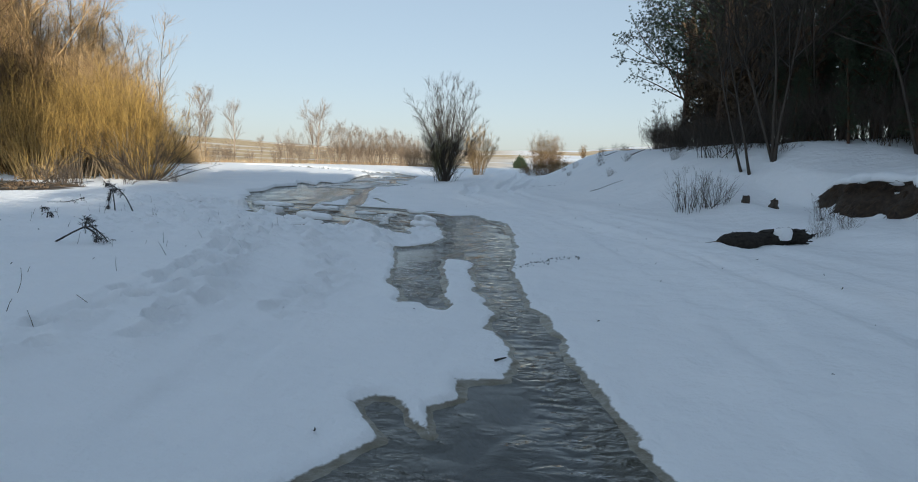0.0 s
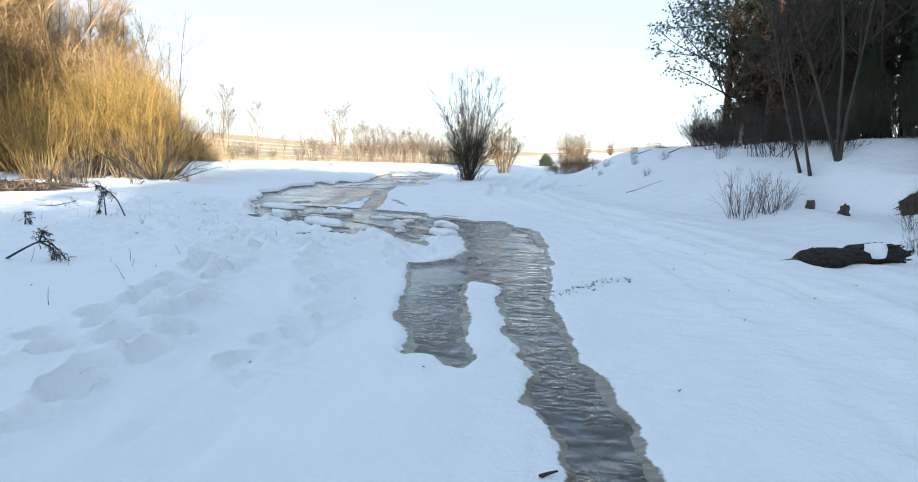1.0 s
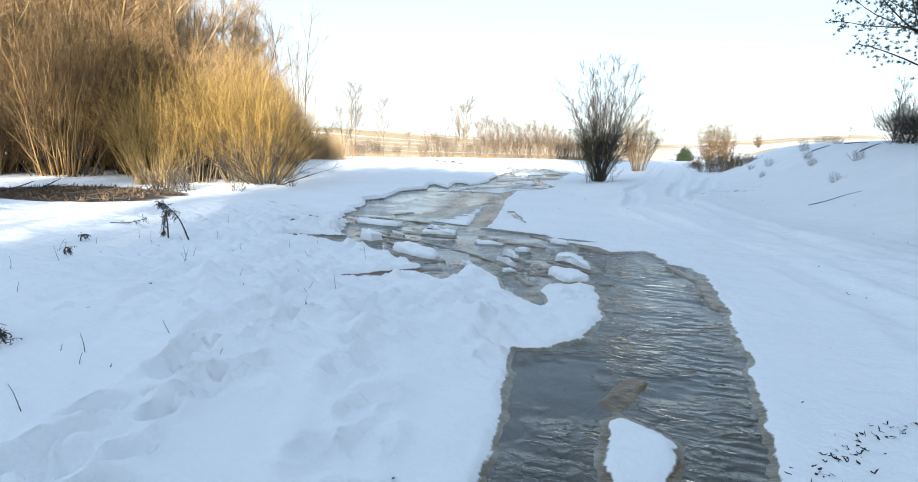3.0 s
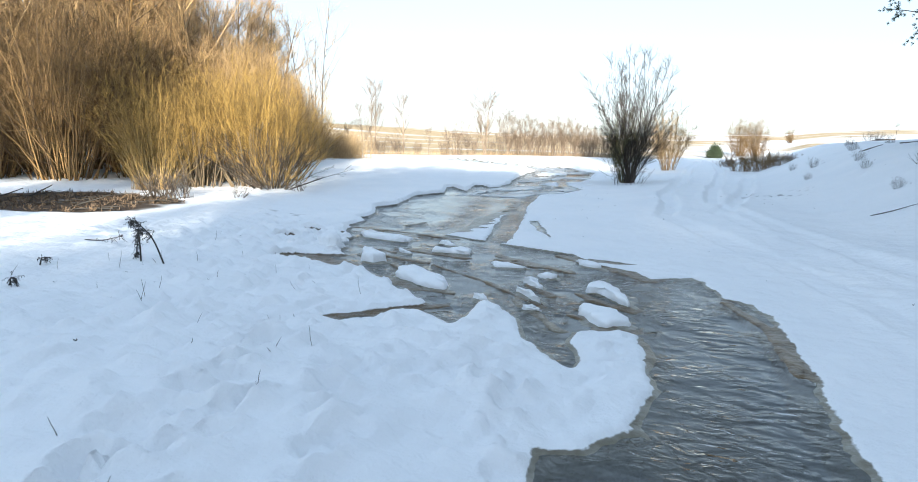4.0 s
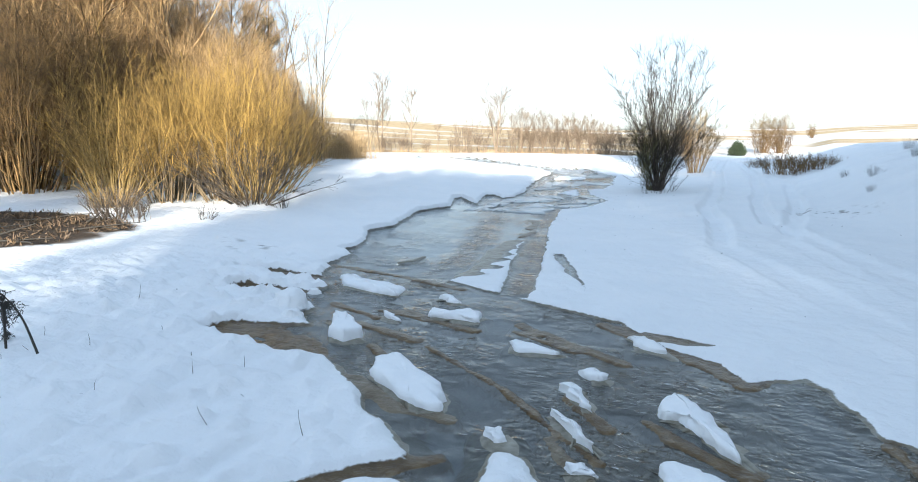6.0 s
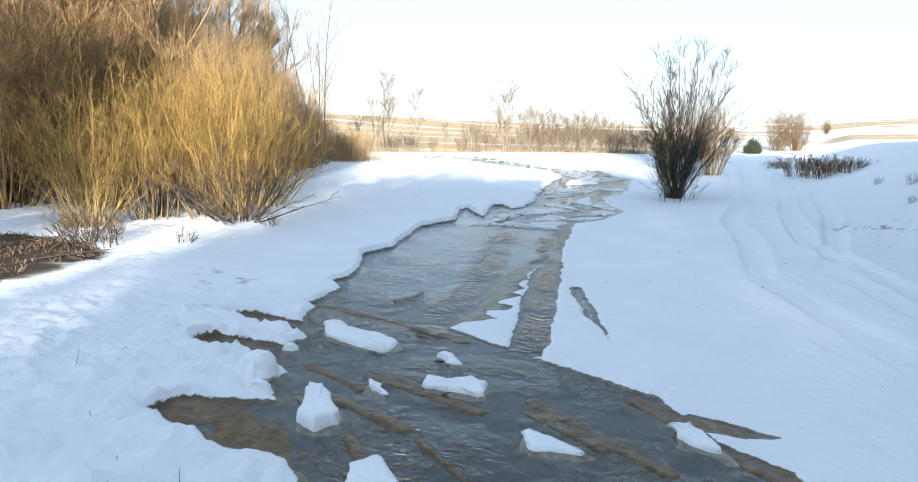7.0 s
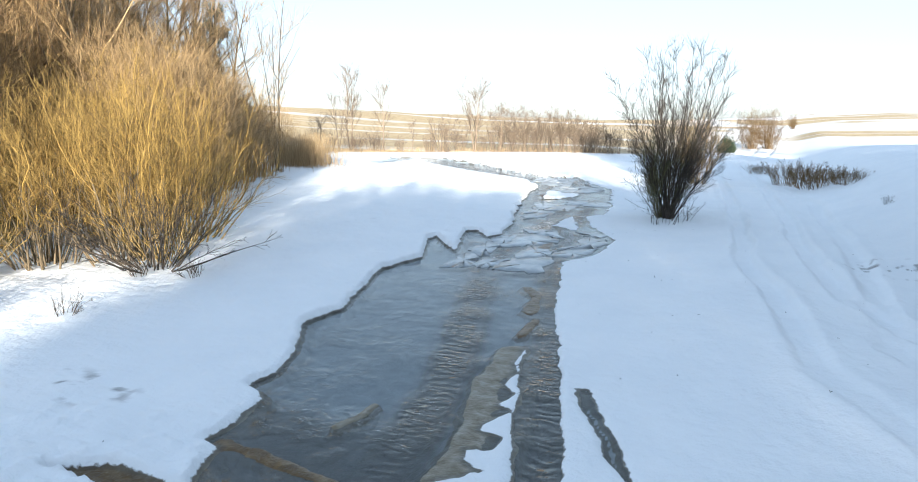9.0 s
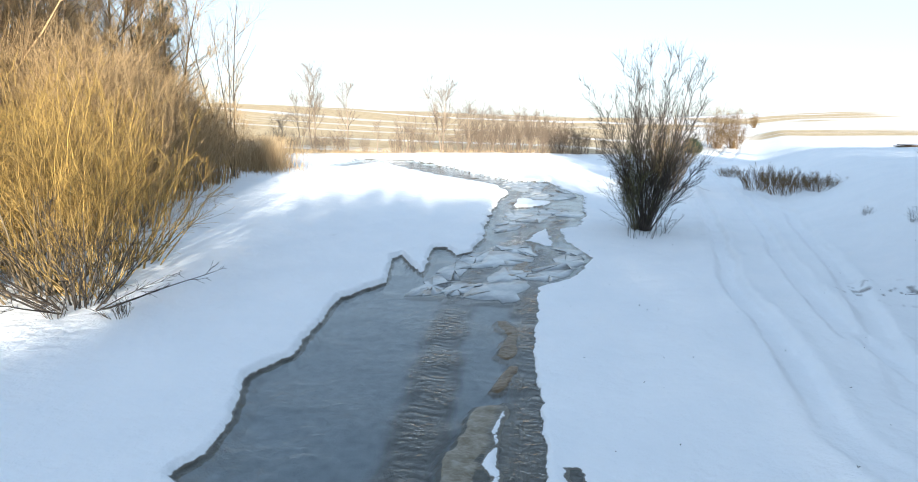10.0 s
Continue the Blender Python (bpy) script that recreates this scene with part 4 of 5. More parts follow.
# ---- the field's far edge: a row of bare trees, reeds ----
R1 = stand(bare_tree(41, 10.6, FAR, FAR, "slim pale bare tree at the field edge", 0.085, 17, 33, 2, 0.2, 3, group="field-edge trees", least=0.013, twig=0.20, spray=0.12, angle=23, crook=0.05), -38.5, 78.2)
R2 = stand(bare_tree(42, 10.0, FAR, FAR, "slim pale bare tree at the field edge", 0.085, 17, 34, 1, 0.2, 3, group="field-edge trees", least=0.013, twig=0.20, spray=0.12, angle=23, crook=0.05), -35.0, 79.6)
R3 = stand(bare_tree(43, 9.0, FAR, FAR, "spreading pale bare tree at the field edge", 0.09, 15, 42, 3, 0.2, 3, group="field-edge trees", limb=0.42, lean=0.10, least=0.013, twig=0.20, spray=0.13, angle=24, crook=0.05), -25.0, 83.8)
R4 = stand(shrub(44, 44, 4.8, 1.0, 0.30, FAR, "pale bare sapling clump at the field edge", 5, 3, 0.022, 0.014, "sapling_clump", group="field-edge clumps"), -28.6, 82)
for x, y, s, o in ((-39.5, 77, 0.7, R1), (-23.4, 84.8, 0.62, R2), (-22.3, 85.2, 0.7, R3), (-21.0, 85.9, 0.66, R3), (-19.6, 86.6, 0.62, R3), (-18.2, 87.3, 0.6, R3), (-16.8, 88, 0.62, R3),
                   (-15.4, 88.6, 0.6, R3), (-14.0, 89.4, 0.58, R3), (-31.8, 80.6, 0.45, R2), (-41.5, 76, 0.5, R3)):
    again(o, x, y, x * 70, s)
for x, y, s in ((-26.8, 83.5, 0.7), (-17.6, 87.6, 0.95), (-16.2, 88.4, 0.95), (-14.6, 89.0, 0.95), (-13.2, 89.8, 0.9), (-11.6, 90.4, 0.8), (-20.4, 86, 0.7), (-30.0, 81.4, 0.5), (-35.5, 79, 0.5), (-33, 80, 0.4),
                (-9.5, 92, 0.7), (-7.5, 95, 0.6), (-24.4, 84.6, 0.6), (-22.9, 85.4, 0.75), (-21.6, 86, 0.8), (-19.0, 87, 0.85), (-12.4, 90.2, 0.95), (-10.4, 91.4, 0.85), (-36.2, 78.6, 0.6), (-37.6, 78.2, 0.5), (-43, 75.4, 0.5), (-38.4, 78, 0.55), (-40.4, 77, 0.5)):
    again(R4, x, y, x * 50, s)


def reed_bed(seed, pts, n, height, label, spread, name="reed_bed"):
    rg = np.random.default_rng(seed)
    p = np.array(pts, float)
    k = rg.integers(0, len(p) - 1, n)
    s = rg.uniform(0, 1, n)[:, None]
    q = p[k] * (1 - s) + p[k + 1] * s + rg.normal(0, spread, (n, 2))
    z = terrain(q[:, 0], q[:, 1])
    paths = grow(rg, np.stack([q[:, 0], q[:, 1], z - 0.03], 1), np.stack([rg.normal(0, 0.2, n), rg.normal(0, 0.2, n), np.ones(n)], 1), height * rg.uniform(0.4, 1.1, n), 4, -0.05, 0.08)
    ob = mesh_object(name, *tubes(paths, taper(np.full(n, 0.012 + 0.0), 4, 0.4)), REED)
    return tagged(ob, label, "reeds", kind="stuff")


reed_bed(1, [(-46, 70), (-39, 75), (-30, 82), (-20, 87), (-10, 92)], 2600, 0.6, "pale dry grass along the snowy field's edge", 0.7, "dry_grass")
reed_bed(3, [(-17.9, 23.0), (-17.4, 23.3), (-16.9, 23.6)], 160, 0.6, "straw-coloured dry grass tuft under the willows", 0.14, "grass_tuft")
reed_bed(2, [(-28, 52), (-30, 56), (-33, 58)], 2200, 2.4, "tall dry reeds at the thicket's end", 1.1)

# ---- the lone bush by the stream, shrubs along the track ----
BUSH = stand(vase_bush(55, 56, 7.0, 5.2, 0.18, BUSHWOOD, "bare dark bush with upright fanning branches", name="lone_bush", group="", r0=0.024, least=0.0068, low=0.28, bow=0.40, twigs=16, fine=7, split=True, angle=27, first=0.28, reach=0.17, cut=8, wander=0.014, egg=True), -2.8, 41.0)
stand(vase_bush(52, 46, 4.3, 3.0, 0.3, OLIVE, "dense olive-green undershrub within the lone bush", name="undershrub", group="", r0=0.016, least=0.007, low=0.35, bow=0.7, twigs=9, fine=6, first=0.15, angle=34), -3.05, 41.3)
TS = stand(vase_bush(56, 46, 4.2, 2.6, 0.5, PALE, "tan bare shrub behind the lone bush", name="tan_shrub", group="", r0=0.016, least=0.010, low=0.45, bow=0.7, twigs=8, fine=5, first=0.15, angle=30), -1.2, 56.0, 0, 1.2)
stand(shrub(53, 26, 1.3, 0.9, 0.5, GREY, "thin bare shoots around the bush's foot", 4, 2, 0.010, 0.005, "shoots", group=""), -2.9, 40.2)
RS = stand(shrub(54, 110, 1.5, 1.1, 0.5, BROWN, "low reddish-brown shrub on the track's snowy edge", 5, 3, 0.012, 0.006, "track_shrub", group="track shrubs"), 5.0, 53.5, 0, 1.0)
again(RS, 4.5, 57.0, 70, 1.15)
again(RS, 5.8, 51.0, 150, 0.65)
again(RS, 3.6, 66, 200, 0.6, "small tawny grass tuft by the track")
again(B1, 8.0, 112, 30, 1.05, "round tan bare thicket on the far rise")
again(B1, 10.4, 113, 200, 0.9, "round tan bare thicket on the far rise")
again(R2, 10.6, 111, 20, 0.75, "slim pale birch on the far rise")
again(B2, 26, 190, 20, 0.6, "far bare bush on the skyline")

# ---- right bank: pines, bare trees, understorey ----
PINE1 = stand(pine(61, 17, 0.16, "tall dark pine with low green boughs at the wood's edge", 0.21, 120, 4.8, dense=46, sprigs=22), 11.2, 36.3)
PINE2 = stand(pine(62, 18, 0.35, "tall pine with reddish trunk", 0.25, 60, 2.8, dense=40), 12.2, 29.2)
PINE3 = stand(pine(63, 15, 0.10, "dense dark conifer within the wood", 0.2, 120, 2.6, "conifer_tree", dense=36), 14.2, 23.5)
for x, y, o, s in ((13.9, 32.5, PINE2, 1.0), (15.5, 28, PINE2, 0.95), (17.5, 31.5, PINE3, 1.1), (17, 25, PINE3, 1.05), (15.5, 20.5, PINE3, 1.0), (19, 22, PINE2, 1.0), (13.2, 26.3, PINE2, 0.9),
                   (16.5, 17, PINE3, 0.95), (20, 18, PINE3, 1.1), (14.2, 35.5, PINE3, 0.9), (18.5, 35, PINE2, 1.0), (21, 28, PINE3, 1.1), (23, 33, PINE2, 1.0), (22, 24, PINE2, 1.0), (16.5, 30, PINE3, 0.8), (13.0, 30.8, PINE3, 0.55), (15.0, 33.8, PINE3, 0.7),
                   (18, 28, PINE3, 1.0), (14.8, 26.6, PINE3, 0.6), (17.2, 20, PINE3, 0.8), (19.5, 25.5, PINE3, 0.9), (24, 29, PINE3, 1.1), (25, 22, PINE3, 1.1), (13.4, 19.2, PINE3, 0.45), (16, 15, PINE3, 0.8), (19, 14, PINE3, 1.0)):
    again(o, x, y, x * 57 + y * 31, s)
for x, y, s in ((11.6, 20.4, 0.22), (12.8, 19.2, 0.28), (13.2, 21.8, 0.3), (12.2, 24.4, 0.25), (11.4, 26.6, 0.26), (12.6, 28.6, 0.3), (11.6, 30.4, 0.28), (14.2, 17.8, 0.3), (14.4, 22.6, 0.34), (13.2, 26.2, 0.34), (10.6, 29.8, 0.2), (10.2, 32.2, 0.22)):
    again(PINE3, x, y, x * 99, s, "dark low conifer sapling in the wood")
for k in range(26):
    again(PINE3, 16 + 18 * ((k * 0.618034) % 1.0), 14 + 26 * ((k * 0.7548) % 1.0), k * 71, 0.75 + 0.4 * ((k * 0.37) % 1.0))
F1 = stand(bare_tree(71, 10, BUSHWOOD, BUSHWOOD, "leaning bare tree on the snowy bank", 0.055, 24, 45, 3, 0.25, 4, group="bank trees", least=0.009, lean=0.10), 9.3, 20.1)
F2 = stand(bare_tree(72, 8.5, BUSHWOOD, BUSHWOOD, "thin bare tree leaning over the bank", 0.045, 20, 44, 2, 0.25, 4, group="bank trees", least=0.008, lean=0.08), 8.6, 20.2)
L1 = stand(leafy(73, 5.5, "young tree with clinging brown leaves"), 10.6, 26.0)
for x, y, o, s in ((9.6, 23.5, F2, 0.9), (12.6, 18.6, F1, 0.95), (12.2, 23.4, F2, 1.1), (13.5, 21.4, F1, 1.0), (14.8, 25.2, F2, 1.2), (12.8, 15.8, F2, 0.9), (11.6, 27.6, L1, 1.1), (9.9, 28.3, L1, 0.8),
                   (12.0, 25.0, L1, 0.9), (13.6, 28.0, L1, 1.2), (10.9, 24.2, L1, 0.75), (16.2, 22.5, F1, 1.1), (15, 18.8, F2, 1.1), (10.4, 28.9, L1, 1.2), (11.2, 30.0, L1, 1.3), (12.4, 31.6, L1, 1.4), (10.0, 26.6, L1, 0.9), (11.0, 25.2, L1, 1.15), (12.8, 29.8, L1, 1.5), (13.8, 30.6, L1, 1.6)):
    again(o, x, y, x * 91 + y * 17, s)
US = stand(shrub(74, 40, 1.9, 0.6, 0.5, GREY, "tangled bare undergrowth in the wood", 6, 3, 0.011, 0.005, "undergrowth", group="undergrowth"), 9.4, 27.2)
for x, y, s in ((9.0, 29.6, 0.7), (10.0, 25.4, 1.0), (10.6, 23.0, 0.9), (11.4, 24.9, 1.1), (12.8, 22.5, 1.1), (9.8, 31.5, 0.8), (12.6, 20.0, 1.0), (14, 19.5, 1.1), (11.5, 29.5, 1.2), (13.2, 24.8, 1.3), (9.2, 26, 0.7), (14.5, 17.4, 1.0)):
    again(US, x, y, x * 77, s)
SAP = stand(bare_tree(75, 3.0, GREY, GREY, "thin bare sapling on the bank", 0.025, 12, 40, 1, 0.3, 2, "sapling", "", 0.005), 8.9, 33.6)
for x, y, s in ((9.2, 33.0, 0.9), (8.9, 31.6, 0.8), (9.0, 30.2, 1.0), (9.3, 29.0, 1.0), (8.8, 32.4, 0.7), (9.6, 34.2, 1.0), (8.6, 28.0, 0.6)):
    again(US, x, y, x * 300, s)
BG = stand(shrub(76, 50, 1.35, 0.45, 0.42, GREY, "dry leggy weeds standing in the snow", 3, 1, 0.007, 0.0035, "dry_weeds", group="dry weeds"), 6.3, 18.2)
again(BG, 6.9, 18.0, 60, 0.8)
again(BG, 8.0, 14.3, 10, 0.5)

for x, y, s in ((10.2, 22.0, 1.0), (11.0, 22.4, 1.1), (12, 21.4, 1.2), (13, 20.6, 1.2), (11.8, 23.8, 1.2), (13.4, 22.8, 1.3), (10.4, 27.0, 1.2), (11.2, 31.4, 1.2), (12.6, 27.2, 1.3), (14.6, 21.0, 1.3), (14.0, 18.2, 1.2), (12.4, 30.2, 1.3), (10.8, 28.4, 1.1)):
    again(US, x, y, x * 177 + y * 13, s)

again(PINE3, -33.5, 49.5, 30, 0.74, "dark conifer behind the bare thicket")
again(PINE3, -35.5, 52, 120, 0.66, "dark conifer behind the bare thicket")
again(PINE1, 11.2, 29.0, 70, 0.92)
again(PINE2, 13.0, 38.0, 200, 0.9)
for x, y, k in ((11.9, 34.4, 1.3), (12.6, 35.6, 1.5), (11.6, 33.2, 1.0), (13.0, 36.8, 1.6), (12.2, 37.4, 1.2)):
    again(L1, x, y, x * 80, k)
again(PINE2, 10.2, 27.6, 40, 0.95)
BR = stand(shrub(78, 46, 1.7, 0.9, 0.6, BUSHWOOD, "dark tangled brush at the wood's snowy foot", 6, 4, 0.011, 0.006, "brush", group="brush"), 8.7, 22.6)
for k in range(13):
    s = k / 12
    x, y = 9.6 - 1.5 * math.sin(math.pi * s) + 0.9 * ((k * 0.618) % 1.0), 20.6 + 12.5 * s
    again(BR, x, y, k * 77, 0.30 + 0.45 * ((k * 0.37 + 0.2) % 1.0) ** 1.5)
for k in range(7):
    again(PINE3, 10.6 + 1.6 * ((k * 0.618) % 1.0), 21.8 + 10.5 * k / 11, k * 57, 0.16 + 0.08 * ((k * 0.37) % 1.0), "dark low conifer sapling in the wood")

# ---- the wood behind the start, unseen, added so its shade lies over the stream ----
for k in range(44):
    x, y = 7 + 28 * ((k * 0.618034) % 1.0), -32 + 14 * ((k * 0.7548) % 1.0)
    again((PINE1, PINE3, PINE2)[k % 3], x, y, k * 67, 0.85 + 0.25 * ((k * 0.37) % 1.0), "dark pine of the unseen wood added behind the clearing for shade")
# low pines added on the right to shade the bank's snow
for k in range(14):
    again((PINE2, PINE3)[k % 2], 13 + 15 * ((k * 0.618) % 1.0), -16 + 28 * ((k * 0.41) % 1.0), k * 40, 0.42 + 0.12 * ((k * 0.7) % 1.0))
for k in range(30):
    again(PINE3, 8 + 26 * ((k * 0.618034 + 0.3) % 1.0), -28 + 9 * ((k * 0.7548 + 0.2) % 1.0), k * 49, 1.0 + 0.15 * ((k * 0.37) % 1.0), "dark conifer of the unseen wood added behind the clearing for shade")

# unseen tall edge of the wood, added to shade the left bank's snow
for k in range(8):
    again((PINE3, PINE1)[k % 2], 6.6 + 3.4 * ((k * 0.618034 + 0.1) % 1.0), -29 + 7 * ((k * 0.7548) % 1.0), k * 83, 0.95 + 0.14 * ((k * 0.37) % 1.0), "dark pine of the unseen wood added behind the clearing for shade")
# shorter unseen conifers added: they shade the near snow, not the willows
for k in range(9):
    again(PINE3, -0.3 + 6.6 * ((k * 0.618034 + 0.1) % 1.0), -29 + 5 * ((k * 0.7548) % 1.0), k * 61, 0.66 + 0.10 * ((k * 0.37) % 1.0), "shorter unseen conifer added behind the clearing to let sun reach the willows")
# unseen left group, added to shade the foot of the thicket
for k in range(12):
    again((PINE3, PINE2)[k % 2], -14 + 13 * ((k * 0.618034 + 0.2) % 1.0), -30 + 8 * ((k * 0.7548) % 1.0), k * 53, 1.15 + 0.15 * ((k * 0.37) % 1.0), "dark pine of the unseen wood added behind the clearing for shade")


# ---- ice floes with snow caps among the braids ----
def ringed(pts, steps, seed, top_noise=0.0, wobble=0.075):
    """A lump over an outline: rings (scale, height) from the foot to the crown."""
    p = np.array(pts, float)
    q = np.roll(p, -1, 0)
    p = np.stack([0.86 * p + 0.14 * q, 0.14 * p + 0.86 * q], 1).reshape(-1, 2)
    q = np.roll(p, -1, 0)
    m = 4
    p = np.stack([p + (q - p) * k / m for k in range(m)], 1).reshape(-1, 2)
    c = p.mean(0)
    size = np.sqrt(((p - c) ** 2).sum(1).mean())
    p = p + wobble * np.stack([fbm(p[:, 0], p[:, 1], 6, 4, seed, 0.65), fbm(p[:, 0], p[:, 1], 6, 4, seed + 5, 0.65)], 1)
    verts, n = [], len(p)
    for s, z in steps:
        inset = (s - 1) * min(size, 0.5) if s < 1 else (s - 1) * 0.5
        d = p - c
        r = np.linalg.norm(d, axis=1, keepdims=True)
        q = c + d * np.maximum(0.0, (r + inset) / (r + 1e-6)) if s > 0.55 else c + d * s
        if s < 1.0 and z > 0.02:
            q = q + 0.035 * np.stack([fbm(q[:, 0], q[:, 1], 7, 2, seed + 31 + int(z * 900)), fbm(q[:, 0], q[:, 1], 7, 2, seed + 57 + int(z * 900))], 1)
        lump = top_noise * fbm(q[:, 0], q[:, 1], 4.5, 3, seed + 9) * (z > 0.03)
        verts.append(np.column_stack([q - c, z + lump]))
    top = np.array([[0, 0, steps[-1][1]]])
    v = np.concatenate(verts + [top])
    k = len(steps)
    f = []
    for a in range(k - 1):
        for b in range(n):
            f.append((a * n + b, a * n + (b + 1) % n, (a + 1) * n + (b + 1) % n, (a + 1) * n + b))
    last = (k - 1) * n
    for b in range(n):
        f.append((last + b, last + (b + 1) % n, k * n, k * n))
    return v, f, c


def lump_mesh(name, v, f, mat, parent=None, label=""):
    me = bpy.data.meshes.new(name)
    me.from_pydata([tuple(q) for q in v], [], [tuple(dict.fromkeys(q)) for q in f])
    me.polygons.foreach_set("use_smooth", np.ones(len(me.polygons), dtype=bool))
    me.materials.append(mat)
    ob = new(name, me)
    if parent:
        ob.parent = parent
    if label:
        ob["label"] = label
    return ob


def floe(pts, seed, high=0.12, rim=1.18, drift=(0, 0)):
    ob = thing("ice_floe", "snow-capped ice floe with a brown slush rim, in the meltwater", "ice floe", "ice floes")
    v, f, c = ringed(pts, [(1.02, -0.06), (1.0, 0.010), (0.98, 0.35 * high), (0.93, 0.60 * high), (0.82, 0.72 * high), (0.5, high * 0.78), (0.25, high * 0.8)], seed, 0.05)
    ob.location = (c[0], c[1], 0)
    lump_mesh("snow_cap", v, f, SNOW, ob)
    v, f, c2 = ringed(pts, [(1 + 2.6 * (rim - 1), -0.10), (1 + 2.0 * (rim - 1), -0.022), (rim, -0.006), (0.97, 0.012), (0.5, 0.014)], seed + 40, 0.02, 0.16)
    v[:, 0] += c2[0] - c[0] + drift[0]
    v[:, 1] += c2[1] - c[1] + drift[1]
    lump_mesh("slush_rim", v, f, SLUSH, ob, "brown translucent slush rim")
    return ob


FLOES = [
    ([(-5.88, 17.62), (-5.65, 17.72), (-5.02, 17.11), (-5.17, 16.85), (-5.45, 16.92)], 0.20, 1.12),
    ([(-4.48, 16.41), (-4.34, 16.66), (-3.31, 15.87), (-3.26, 15.52), (-3.53, 15.50), (-4.29, 16.00)], 0.16, 1.16),
    ([(-2.30, 15.90), (-2.05, 15.77), (-1.72, 15.33), (-1.97, 15.52)], 0.10, 1.15),
    ([(-2.31, 16.53), (-2.10, 16.54), (-1.86, 16.08), (-2.04, 16.15)], 0.10, 1.12),
    ([(-1.33, 16.52), (-1.13, 16.68), (-0.82, 16.36), (-0.54, 15.60), (-0.77, 15.72), (-1.02, 16.17), (-1.28, 16.20)], 0.15, 1.15),
    ([(-1.27, 15.27), (-0.87, 15.37), (-0.49, 14.76), (-0.84, 14.55), (-1.06, 14.8)], 0.12, 1.2),
    ([(-2.22, 17.07), (-2.05, 17.14), (-1.82, 16.98), (-2.03, 16.84)], 0.08, 1.12),
    ([(-3.25, 17.74), (-2.88, 17.68), (-2.45, 17.50), (-3.06, 17.37)], 0.08, 1.12),
    ([(-1.83, 18.46), (-1.61, 18.55), (-1.23, 18.02), (-1.65, 18.10)], 0.10, 1.15),
    ([(-7.18, 19.89), (-6.74, 19.83), (-5.63, 19.55), (-5.53, 19.06), (-5.99, 19.10), (-6.86, 19.36)], 0.12, 1.1),
    ([(-4.95, 19.27), (-4.78, 19.37), (-4.42, 19.12), (-4.62, 19.06)], 0.08, 1.1),
    ([(-4.70, 18.49), (-4.17, 18.63), (-3.93, 18.61), (-3.83, 18.28), (-4.30, 18.25), (-4.63, 18.26)], 0.13, 1.12),
    ([(-5.34, 18.12), (-5.20, 18.12), (-4.90, 17.92), (-5.1, 17.92)], 0.08, 1.14),
    ([(-2.74, 15.26), (-2.63, 15.38), (-2.48, 15.20), (-2.6, 15.14)], 0.10, 1.16),
    ([(-1.95, 15.02), (-1.80, 15.08), (-1.68, 14.98), (-1.85, 14.92)], 0.07, 1.16),
]
for k, (pts, high, rim) in enumerate(FLOES):
    floe(pts, 300 + k * 13, high, rim, (0.05, -0.07))
for k, (x, y, r, hgt) in enumerate(((-6.68, 17.72, 0.24, 0.22), (-6.38, 17.38, 0.14, 0.12), (-6.95, 18.72, 0.10, 0.08), (-7.3, 17.3, 0.12, 0.08))):
    a = np.arange(7) * 2 * math.pi / 7
    pts = np.stack([x + r * np.cos(a) * (1 + 0.2 * np.sin(a * 2 + k)), y + r * np.sin(a) * 0.9], 1)
    v, f, c = ringed(pts, [(1.1, -0.05), (1.02, 0.2 * hgt), (0.96, 0.5 * hgt), (0.82, 0.75 * hgt), (0.6, 0.9 * hgt), (0.3, hgt)], 500 + k, 0.06, 0.05)
    ob = lump_mesh("snow_lump", v, f, SNOW)
    ob.location = (c[0], c[1], max(0.0, ground_z(x, y) - 0.03))
    tagged(ob, "broken lump of snow lying on the stream bank", "snow lump", "snow lumps")

# thin ice plates on the far reach: jittered cells that fit together, with cracks of open water
rp = random.Random(9)
corner = {(r, q): (-11.8 + q * 0.95 + rp.uniform(-0.36, 0.36) + 0.2 * r % 0.7, 30.4 + r * 1.7 + rp.uniform(-0.6, 0.6)) for r in range(17) for q in range(10)}
plates = 0
for r in range(16):
    for q in range(9):
        pts = np.array([corner[r, q], corner[r, q + 1], corner[r + 1, q + 1], corner[r + 1, q]])
        mid = pts.mean(0)
        wd = water_distance(np.append(pts[:, 0], mid[0]), np.append(pts[:, 1], mid[1]))
        if wd.max() > 0.05 or wd[-1] > -0.25 or rp.random() < 0.05:
            continue
        if min(float(line_distance(mid[:1], mid[1:], k[0])[0][0]) for k in RUTS) < 0.15:
            continue
        pts = mid + (pts - mid) * rp.uniform(0.97, 1.04)
        v, f, c = ringed(pts, [(1.02, -0.03), (1.0, 0.002), (0.97, 0.012), (0.5, 0.014)], 700 + plates, 0.004, 0.32)
        ob = lump_mesh("ice_plate", v, f, ICE)
        ob.location = (c[0], c[1], 0.0015 * (plates % 5))
        tagged(ob, "thin grey-white ice plate lying in the meltwater", "ice plate", "ice plates")
        plates += 1


